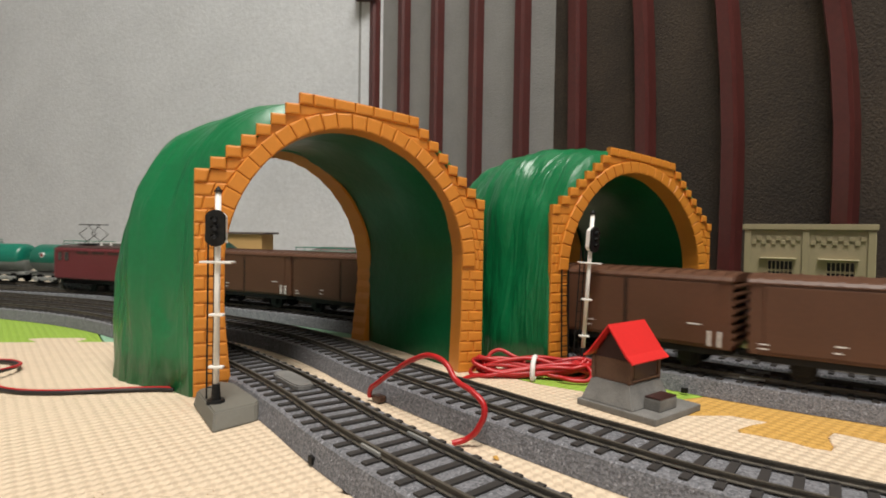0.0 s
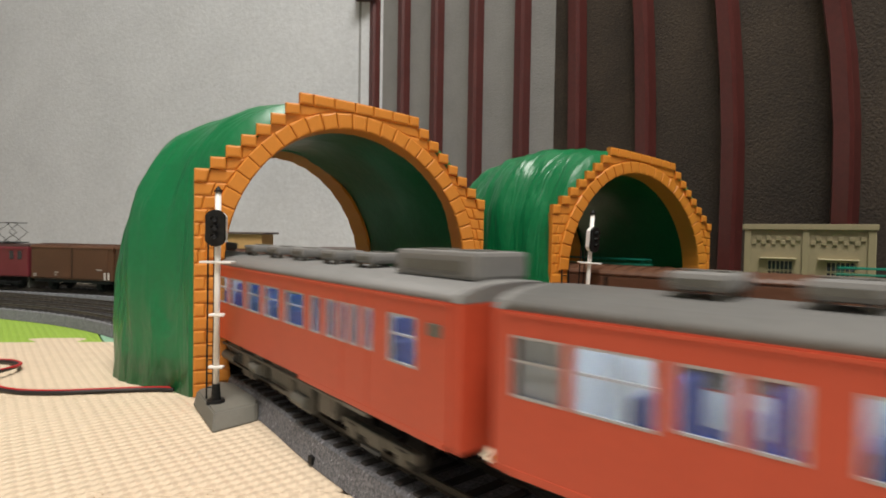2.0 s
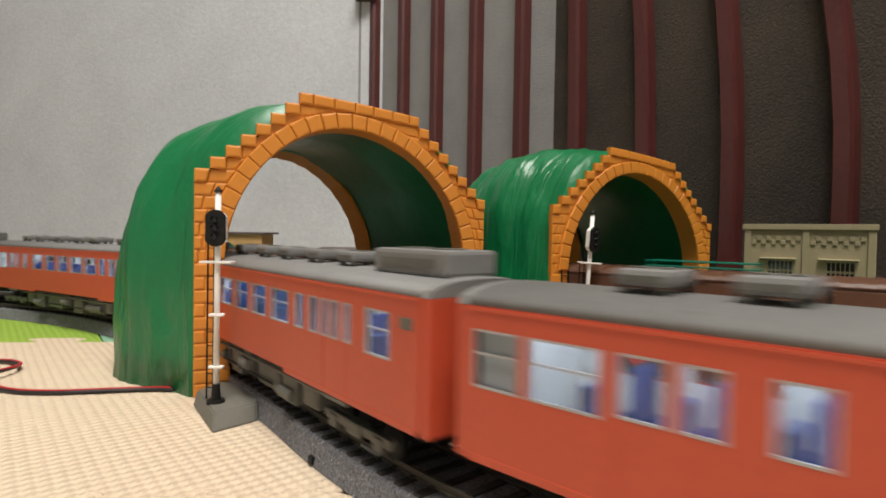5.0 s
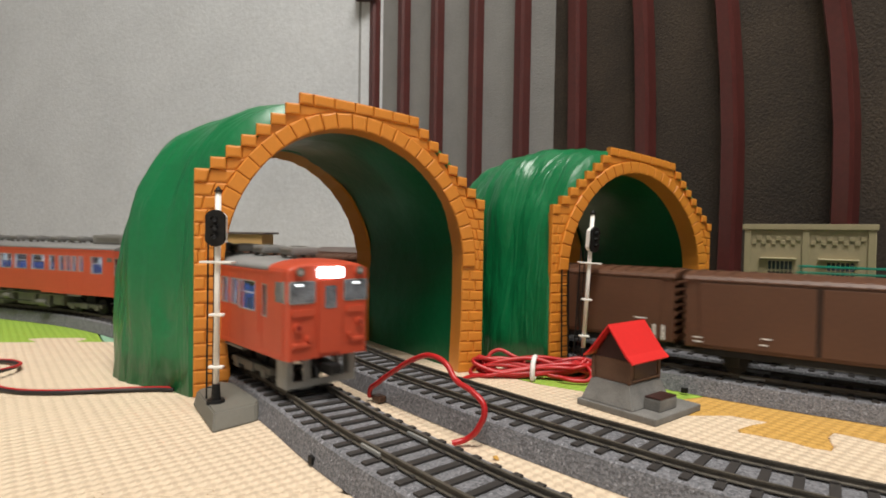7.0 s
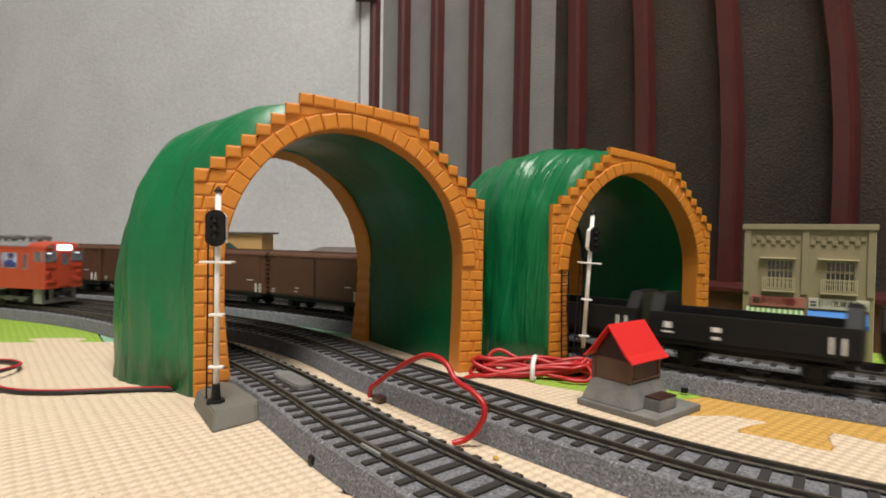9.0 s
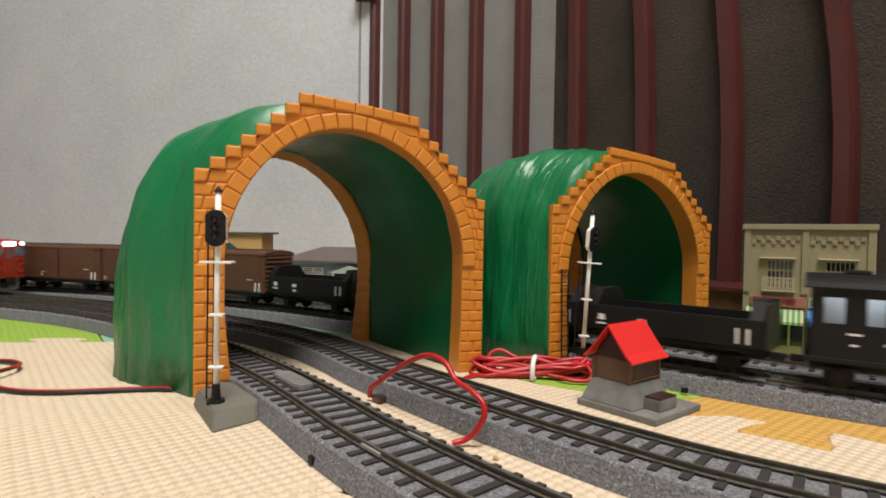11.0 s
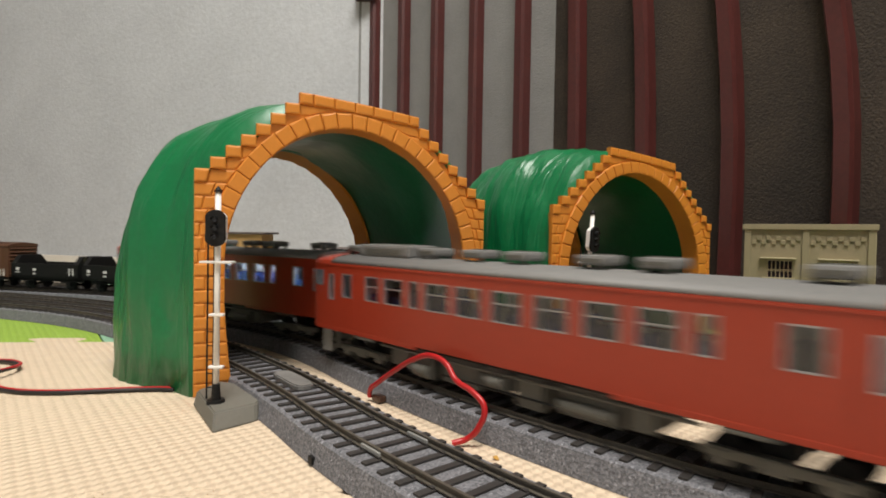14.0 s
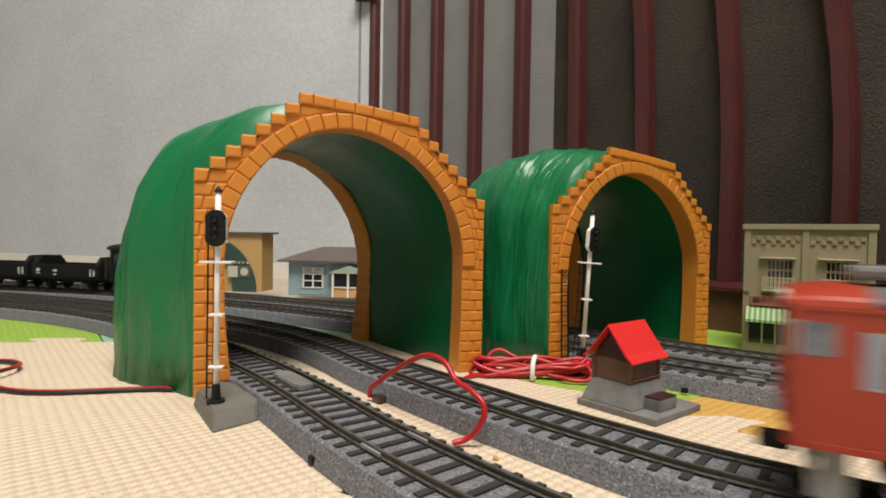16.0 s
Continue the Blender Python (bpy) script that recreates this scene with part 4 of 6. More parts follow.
for k in range(9):
    pts = []
    ph = rng.uniform(0, 6.28)
    ry = rng.uniform(0.0045, 0.0105)
    rx = rng.uniform(0.0220, 0.0300)
    oz = 0.0012 + 0.0018 * (k % 3)
    for i in range(13):
        a = 2 * math.pi * i / 12
        pinch = 0.42 + 0.58 * abs(math.cos(a + 0.2)) ** 1.2
        x = rx * math.cos(a) + rng.uniform(-0.0008, 0.0008)
        y = ry * math.sin(a) * pinch + rng.uniform(-0.0008, 0.0008)
        z = oz + 0.0024 + 0.0028 * math.sin(2 * a + ph) + rng.uniform(0, 0.0008)
        q = Vector((0.0480, 0.2965, 0)) + Vector((0.997, -0.07, 0)) * x * 1.12 + Vector((0.07, 0.997, 0)) * y
        pts.append((q.x, q.y, max(0.0012, z)))
    tube("strand", pts, R_W, M["wire"], coil)
tube("strand", [(0.0300, 0.3020, 0.0020), (0.0255, 0.3050, 0.0070), (0.0300, 0.3070, 0.0120), (0.0380, 0.3040, 0.0100), (0.0450, 0.2990, 0.0070)], R_W, M["wire"], coil)
tube("strand", [(0.0700, 0.2950, 0.0090), (0.0760, 0.2890, 0.0070), (0.0755, 0.2840, 0.0030), (0.0680, 0.2830, 0.0020), (0.0600, 0.2870, 0.0030)], R_W, M["wire"], coil)
tube("strand", [(0.0260, 0.2960, 0.0014), (0.0160, 0.2925, 0.0012), (0.0099, 0.2844, 0.0012), (0.0040, 0.2790, 0.0012)], R_W, M["wire"], coil)
tie = []
for i in range(11):
    a = 2 * math.pi * i / 10
    q = Vector((0.0490, 0.2945, 0.0048)) + Vector((0.30, 0.95, 0)) * 0.0078 * math.cos(a) + Vector((0, 0, 1)) * 0.0064 * math.sin(a)
    tie.append((q.x, q.y, max(0.001, q.z)))
tube("tie", tie, 0.0013, M["tie"], coil)
lead = thing("twin_lead", "red and black twin wire lying on the cream mat", "wire")
loop = [(-0.2600, 0.3040, 0.0012), (-0.2440, 0.3090, 0.0016), (-0.2270, 0.3020, 0.0024), (-0.2180, 0.2850, 0.0036), (-0.2240, 0.2700, 0.0036), (-0.2300, 0.2760, 0.0026), (-0.2150, 0.2660, 0.0016), (-0.1960, 0.2545, 0.0014), (-0.1760, 0.2520, 0.0014), (-0.1520, 0.2565, 0.0014), (-0.1330, 0.2600, 0.0014), (-0.1230, 0.2600, 0.0014)]
tube("wire", loop, 0.0009, M["wire"], lead)
tube("wire", [(x + 0.0002, y - 0.0017, z - 0.0002) for x, y, z in loop], 0.0009, M["wire_black"], lead)
# re-railing ramp lying between the rails
ramp = thing("rail_magnet_plate", "small grey plate lying between the rails", "plate")
w = LINE_A.way(SA + 0.262)
ramp.matrix_world = Matrix.Translation((-0.0650, 0.2464, 0.0089)) @ Matrix.Rotation(math.atan2(w[1], w[0]), 4, "Z")
outline = [(-0.0150, 0.0018), (-0.0150, -0.0018), (-0.0138, -0.0034), (-0.0090, -0.0044), (0.0090, -0.0044), (0.0138, -0.0034), (0.0150, -0.0018), (0.0150, 0.0018), (0.0138, 0.0034), (0.0090, 0.0044), (-0.0090, 0.0044), (-0.0138, 0.0034)]
bm = prism(bmesh.new(), [(x, y, 0) for x, y in outline], (0, 0, 0.0020))
bmesh.ops.bevel(bm, geom=[e for e in bm.edges if abs(e.verts[0].co.z - e.verts[1].co.z) < 1e-6 and e.verts[0].co.z > 0.001], offset=0.0005, segments=2, affect="EDGES")
part("plate", bm, M["concrete"], ramp)

# ---- shops ----
SHOP_A, SHOP_B = Vector((0.2023, 0.3794, 0)), Vector((0.2638, 0.3421, 0))
SH_X = (SHOP_B - SHOP_A).normalized()
SH_ANG = math.atan2(SH_X.y, SH_X.x)
shop = thing("twin_shop_building", "cream two-storey model shop pair with green and blue awnings", "model building", m=Matrix.Translation(SHOP_A) @ Matrix.Rotation(SH_ANG, 4, "Z"))
SW, SHH, DEP = 0.0705, 0.0822, 0.040


part("wall", sheet_with_holes(0.0, SW, 0.0, SHH, [(0.0040, 0.0345, 0.0060, 0.0210), (0.0372, SW - 0.0050, 0.0060, 0.0210), (0.0138, 0.0278, 0.0435, 0.0615), (0.0460, 0.0605, 0.0435, 0.0615)], 0.0015, 0.003), M["stucco"], shop, "cream stucco front wall with openings")
part("wall", bbox(0.0, 0.003, 0.0031, DEP, 0, SHH), M["stucco"], shop)
# side wall paler than the front: its stronger light is in the colour
part("wall", bbox(SW - 0.003, SW, 0.0031, DEP, 0, SHH), M["ivory"], shop, "side wall in lighter ivory for the light it catches")
part("wall", bbox(0.0031, SW - 0.0031, DEP - 0.003, DEP, 0, SHH), M["stucco"], shop)
part("roof", bbox(0.0031, SW - 0.0031, 0.0031, DEP - 0.0031, SHH - 0.012, SHH - 0.009), M["tile_roof"], shop, "flat grey roof")
part("cornice", bbox(-0.0012, SW + 0.0012, -0.0020, 0.0034, SHH - 0.0008, SHH + 0.0028, 0.0003), M["stucco"], shop, "moulded cornice")
part("cornice", bbox(SW - 0.0034, SW + 0.0013, 0.0036, DEP, SHH - 0.0008, SHH + 0.0028, 0.0003), M["ivory"], shop)
for x in (0.0, 0.0327, SW - 0.0038):
    part("pilaster", bbox(x, x + 0.0038, -0.0011, -0.0001, 0.0400, SHH - 0.001, 0.0002), M["stucco"], shop)
for y in (0.006, 0.016, 0.026, 0.036):
    part("pilaster", bbox(SW + 0.0001, SW + 0.0010, y, y + 0.0020, 0.0, SHH - 0.001, 0.0002), M["ivory"], shop)
# dentils under the cornice
for x0, x1 in ((0.0045, 0.0320), (0.0372, 0.0660)):
    n = 10
    for i in range(n):
        x = x0 + (x1 - x0) * i / n
        z = SHH - (0.0052 if i % 2 else 0.0078)
        part("dentil", bbox(x, x + (x1 - x0) / n * 0.92, -0.0009, -0.0001, z - 0.0026, z, 0.0002), M["stucco"], shop)
for x0 in (0.0138, 0.0460):
    x1 = x0 + 0.0140 if x0 < 0.03 else x0 + 0.0145
    win = new("window")
    win.parent = shop
    part("pane", bbox(x0, x1, 0.0016, 0.0020, 0.0436, 0.0614), M["dark_glass"], win)
    for k in range(7):
        x = x0 + (x1 - x0) * k / 6
        part("muntin", bbox(x - 0.00022, x + 0.00022, 0.0008, 0.0015, 0.0436, 0.0614), M["ivory"], win)
    for z in (0.0470, 0.0500, 0.0545, 0.0553, 0.0612):
        part("muntin", bbox(x0, x1, 0.0007, 0.0014, z - 0.00022, z + 0.00022), M["ivory"], win)
    part("hood", bbox(x0 - 0.0046, x1 + 0.0018, -0.0032, 0.0, 0.0624, 0.0632, 0.0002), M["ivory"], shop, "thin ivory window hood")
    bal = new("balcony")
    bal.parent = shop
    bx0, bx1 = x0 - 0.0028, x1 + 0.0016
    part("rail", bbox(bx0, bx1, -0.0034, -0.0028, 0.0498, 0.0504), M["ivory"], bal)
    part("rail", bbox(bx0, bx1, -0.0034, -0.0001, 0.0412, 0.0418), M["ivory"], bal)
    for k in range(17):
        x = bx0 + 0.0003 + (bx1 - bx0 - 0.0006) * k / 16
        part("baluster", bbox(x - 0.00022, x + 0.00022, -0.0033, -0.0029, 0.0418, 0.0498), M["ivory"], bal)
# signs
s1 = part("sign", bbox(0.0047, 0.0355, -0.0016, -0.0002, 0.0312, 0.0378, 0.0002), M["sign_pink"], shop, "dull pink shop sign")
words("lettering", "肉の山本", 0.0038, Matrix.Translation((0.0178, -0.0020, 0.0351)) @ Matrix.Rotation(math.pi / 2, 4, "X"), M["ink_red"], s1, 0.0001)
for z in (0.0340, 0.0352, 0.0364):
    part("bar", bbox(0.0060, 0.0100, -0.0021, -0.0019, z - 0.0003, z + 0.0003), M["ink"], s1)
bm = bbox(0.0250, 0.0296, -0.0021, -0.0019, 0.0333, 0.0370, 0.0001)
box(bm, 0.0236, 0.0308, -0.0021, -0.0020, 0.0348, 0.0354)
part("emblem", bm, M["ink_red"], s1)
s2 = part("sign", bbox(0.0371, 0.0683, -0.0016, -0.0002, 0.0316, 0.0382, 0.0002), M["sign_cream"], shop, "off-white shop sign")
words("lettering", "小川豆腐店", 0.0036, Matrix.Translation((0.0515, -0.0017, 0.0351)) @ Matrix.Rotation(math.pi / 2, 4, "X"), M["ink"], s2, 0.0001)
for z in (0.0338, 0.0358):
    part("bar", bbox(0.0380, 0.0412, -0.0018, -0.0016, z - 0.0005, z + 0.0005), M["ink"], s2)
for x in (0.0425, 0.0590):
    part("divider", bbox(x, x + 0.0004, -0.0018, -0.0016, 0.0325, 0.0379), M["ink"], s2)
bm = bmesh.new()
for a, b in (((0.0602, 0.0360), (0.0622, 0.0370)), ((0.0622, 0.0370), (0.0642, 0.0360)), ((0.0642, 0.0360), (0.0622, 0.0350)), ((0.0622, 0.0350), (0.0602, 0.0360)), ((0.0602, 0.0360), (0.0602, 0.0342)), ((0.0642, 0.0360), (0.0642, 0.0342)), ((0.0622, 0.0350), (0.0622, 0.0332)), ((0.0602, 0.0342), (0.0622, 0.0332)), ((0.0622, 0.0332), (0.0642, 0.0342))):
    cyl(bm, (a[0], -0.0017, a[1]), (b[0], -0.0017, b[1]), 0.00018, n=6)
part("emblem", bm, M["ink"], s2)
# awnings
aw = new("awning")
aw.parent = shop
n = 21
for i in range(n):
    a, b = 0.0022 + 0.0322 * i / n, 0.0022 + 0.0322 * (i + 1) / n
    part("stripe", prism(bmesh.new(), [(a, -0.0003, 0.0302), (a, -0.0078, 0.0224), (a, -0.0078, 0.0206), (a, -0.0072, 0.0206), (a, -0.0072, 0.0220), (a, -0.0003, 0.0292)], (b - a, 0, 0)), M["awning_green"] if i % 2 else M["awning_white"], aw)
part("awning", prism(bmesh.new(), [(0.0366, -0.0003, 0.0305), (0.0366, -0.0080, 0.0235), (0.0366, -0.0080, 0.0208), (0.0366, -0.0074, 0.0208), (0.0366, -0.0074, 0.0230), (0.0366, -0.0003, 0.0295)], (0.0312, 0, 0)), M["awning_blue"], shop, "plain blue awning")
for x0, x1 in ((0.0040, 0.0345), (0.0372, SW - 0.0050)):
    sf = new("shopfront")
    sf.parent = shop
    part("pane", bbox(x0, x1, 0.0014, 0.0018, 0.0060, 0.0210), M["dark_glass"], sf, "dark shop window")
    for k in range(1, 4):
        x = x0 + (x1 - x0) * k / 4
        part("mullion", bbox(x - 0.0006, x + 0.0006, 0.0004, 0.0013, 0.0060, 0.0210), M["ivory"], sf)
    for k in range(4):
        xa = x0 + (x1 - x0) * (k + 0.2) / 4
        part("goods", bbox(xa, xa + 0.0040, 0.0060, 0.0090, 0.0062, 0.0110 + 0.003 * (k % 2), 0.0004), M["under"], sf)

# ---- far buildings seen through the tunnel ----
fx = Matrix.Translation((-0.2245, 0.7000, 0)) @ Matrix.Rotation(-0.12, 4, "Z")
far_b = thing("engine_shed", "tan model engine shed with a dark green round arch", "model building", m=fx)
part("wall", bbox(-0.150, 0.0, 0, 0.034, 0.0, 0.0715, 0.0004), M["plaster_tan"], far_b, "tan end wall")
part("roof", bbox(-0.153, 0.006, -0.004, 0.038, 0.0717, 0.0742, 0.0006), M["tile_roof"], far_b, "thin flat brown roof")
bm = bmesh.new()
pts = [(-0.0780 + 0.072 * math.cos(a), -0.0008, 0.0 + 0.0705 * math.sin(a)) for a in np.linspace(0, math.pi, 30)]
pts2 = [(-0.0780 + 0.042 * math.cos(a), -0.0008, 0.0 + 0.054 * math.sin(a)) for a in np.linspace(math.pi, 0, 30)]
ra = [bm.verts.new(p) for p in pts]
rb = [bm.verts.new(p) for p in reversed(pts2)]
rc = [bm.verts.new((p[0], -0.0040, p[2])) for p in pts]
rd = [bm.verts.new((p[0], -0.0040, p[2])) for p in reversed(pts2)]
for r1, r2 in ((ra, rb), (rb, rd), (rd, rc), (rc, ra)):
    for i in range(29):
        bm.faces.new([r1[i], r1[i + 1], r2[i + 1], r2[i]])
for i in (0, 29):
    bm.faces.new([ra[i], rb[i], rd[i], rc[i]])
part("arch", bm, M["deep_green"], far_b, "dark green round arch")
part("notice", bbox(-0.0420, -0.0290, -0.0050, -0.0042, 0.0180, 0.0320), M["sign_cream"], far_b, "pale notice board")
part("notice", bbox(-0.0270, -0.0130, -0.0050, -0.0042, 0.0180, 0.0320), M["under"], far_b)
part("dial", bcyl((-0.0200, -0.0050, 0.0250), (-0.0200, -0.0056, 0.0250), 0.0050, n=20), M["sign_cream"], far_b)
part("sign", bbox(-0.0390, -0.0150, -0.0050, -0.0042, 0.0345, 0.0372), M["sign_cream"], far_b)
for k in range(4):
    part("bar", bbox(-0.0375 + k * 0.0055, -0.0338 + k * 0.0055, -0.0053, -0.0051, 0.0350, 0.0367), M["ink"], far_b)
part("mark", bbox(-0.0460, -0.0420, -0.0050, -0.0042, 0.0600, 0.0625), M["white"], far_b)

hx = Matrix.Translation((-0.1830, 0.6700, 0)) @ Matrix.Rotation(-0.10, 4, "Z")
house = thing("station_house", "pale blue model house with a grey hipped roof and porch", "model building", m=hx)
HL, HD, HH = 0.124, 0.070, 0.0400
part("wall", bbox(0.0, HL, 0.0, HD, 0.0, HH, 0.0004), M["blue_wall"], house, "pale blue clapboard wall")
for k in range(6):
    part("board", bbox(0.0120, 0.0560, -0.0006, -0.0001, 0.002 + k * 0.0032, 0.0048 + k * 0.0032, 0.0002), M["blue_wall"], house)
bm = bmesh.new()
o = 0.010
e = [bm.verts.new(p) for p in ((-o, -o, HH), (HL + o, -o, HH), (HL + o, HD + o, HH), (-o, HD + o, HH))]
e2 = [bm.verts.new(p) for p in ((-o, -o, HH + 0.0022), (HL + o, -o, HH + 0.0022), (HL + o, HD + o, HH + 0.0022), (-o, HD + o, HH + 0.0022))]
r0, r1 = bm.verts.new((0.030, HD / 2, HH + 0.0175)), bm.verts.new((HL - 0.050, HD / 2, HH + 0.0175))
bm.faces.new(e)
for i in range(4):
    bm.faces.new([e[i], e2[i], e2[(i + 1) % 4], e[(i + 1) % 4]])
bm.faces.new([e2[0], e2[1], r1, r0])
bm.faces.new([e2[1], e2[2], r1])
bm.faces.new([e2[2], e2[3], r0, r1])
bm.faces.new([e2[3], e2[0], r0])
part("roof", bm, M["tile_roof"], house, "grey hipped roof")
for x0, x1, z0, z1 in ((0.0180, 0.0430, 0.0100, 0.0260), (0.0180, 0.0430, 0.0285, 0.0330)):
    win = new("window")
    win.parent = house
    part("pane", bbox(x0, x1, -0.0010, -0.0006, z0, z1), M["dark_glass"], win)
    for x in (x0, (x0 + x1) / 2 - 0.0008, x1 - 0.0016):
        part("frame", bbox(x, x + 0.0016, -0.0020, -0.0011, z0, z1), M["white"], win)
    for z in (z0, (z0 + z1) / 2, z1):
        part("frame", bbox(x0, x1, -0.0018, -0.0011, z - 0.0006, z + 0.0006), M["white"], win)
porch = new("porch")
porch.parent = house
part("gable", prism(bmesh.new(), [(0.0500, -0.0120, 0.0280), (0.1020, -0.0120, 0.0280), (0.0760, -0.0120, 0.0370)], (0, 0.012, 0)), M["pale_sage"], porch, "pale green porch gable")
for x in (0.0560, 0.0740, 0.0940):
    part("post", bbox(x, x + 0.0022, -0.0110, -0.0090, 0.0, 0.0282), M["white"], porch)
part("pane", bbox(0.0582, 0.0940, -0.0084, -0.0080, 0.0120, 0.0280), M["dark_glass"], porch)
part("panel", bbox(0.0582, 0.0940, -0.0086, -0.0078, 0.0, 0.0110), M["plaster_tan"], porch)
part("sill", bbox(0.0560, 0.0960, -0.0100, -0.0078, 0.0110, 0.0122), M["white"], porch)
# low building behind the second tunnel
bk = thing("clapboard_house", "white clapboard model house seen through the second tunnel", "model building", m=Matrix.Translation((0.0480, 0.5200, 0)) @ Matrix.Rotation(-0.5, 4, "Z"))
part("wall", bbox(0, 0.080, 0, 0.040, 0, 0.058, 0.0004), M["sign_cream"], bk)
for k in range(16):
    part("board", bbox(0.0, 0.080, -0.0012, -0.0001, 0.0005 + k * 0.0030, 0.0030 + k * 0.0030, 0.0002), M["sign_cream"], bk)
part("roof", prism(bmesh.new(), [(-0.004, -0.006, 0.0582), (-0.004, 0.046, 0.0582), (-0.004, 0.020, 0.082)], (0.088, 0, 0)), M["tile_roof"], bk)

crumb = bmesh.new()
bmesh.ops.create_icosphere(crumb, subdivisions=2, radius=0.0013)
for v in crumb.verts:
    v.co *= 0.8 + 0.5 * noise.noise(v.co * 900)
    v.co.z *= 0.6
ob = part("foam_crumb", crumb, M["ochre"])
ob.matrix_world = Matrix.Translation((0.0188, 0.1862, 0.0007))
tagged(ob, "tiny ochre crumb lying on the cream mat", "crumb")


# ---- rolling stock; x along the car, z from the top of the rail ----
def bogie(parent, x, material, wheel_r=0.0055, base=0.026, half=0.0135):
    bg = new("bogie")
    bg.parent = parent
    for s in (-1, 1):
        bm = bbox(x - base / 2 - 0.006, x + base / 2 + 0.006, s * half - 0.0012, s * half + 0.0012, 0.0050, 0.0078, 0.0005)
        for dx in (-base / 2, base / 2):
            box(bm, x + dx - 0.0024, x + dx + 0.0024, s * (half + 0.0006) - 0.0012, s * (half + 0.0006) + 0.0012, 0.0032, 0.0072, 0.0005)
        box(bm, x - 0.0042, x + 0.0042, s * half - 0.0020, s * half + 0.0020, 0.0040, 0.0082, 0.0006)
        part("side_frame", bm, material, bg)
    for dx in (-base / 2, base / 2):
        bm = bmesh.new()
        for s in (-1, 1):
            cyl(bm, (x + dx, s * 0.0077, wheel_r), (x + dx, s * 0.0102, wheel_r), wheel_r, n=20)
        cyl(bm, (x + dx, -0.0077, wheel_r), (x + dx, 0.0077, wheel_r), 0.0012, n=8)
        part("wheelset", bm, M["black"], bg, "dark metal wheels on an axle")
    return bg


def side_wall(L, y, windows, z0, zw0, zw1, z1, t=0.0009):
    """Side of a car with real window openings; windows: (x0, x1, z0, z1)."""
    return sheet_with_holes(-L / 2, L / 2, z0, z1, [(a - L / 2, b - L / 2, c, d) for a, b, c, d in windows], y, t)


def roof_profile(h, z1, rise, n=10):
    return [(h * math.cos(a), z1 + rise * math.sin(a) ** 0.8) for a in np.linspace(0, math.pi, n)]


def rounded(x, y, z, hx, hy, hz, r, n=5):
    """A rounded slab facing +x: a bevelled plate of half sizes hy, hz with corner radius r."""
    pts = []
    for cy, cz, a0 in ((1, 1, 0), (-1, 1, 90), (-1, -1, 180), (1, -1, 270)):
        for k in range(n):
            a = math.radians(a0 + 90 * k / (n - 1))
            pts.append((x - hx, y + cy * (hy - r) + r * math.cos(a), z + cz * (hz - r) + r * math.sin(a)))
    return prism(bmesh.new(), pts, (2 * hx, 0, 0))


def turned_copy(ob, parent, m):
    """A copy of a part and its sub-parts turned by m; lamps go out."""
    data = ob.data
    if data.materials[0] in (M["lamp"], M["sign_light"], M["strip_soft"]):
        data = data.copy()
        data.materials[0] = M["sign_cream"] if ob.name.startswith("sign") else M["under"]
    twin = new(ob.name.split(".")[0], data)
    twin.parent = parent
    twin.matrix_local = m
    for c in ob.children:
        turned_copy(c, twin, Matrix.Identity(4))
    return twin


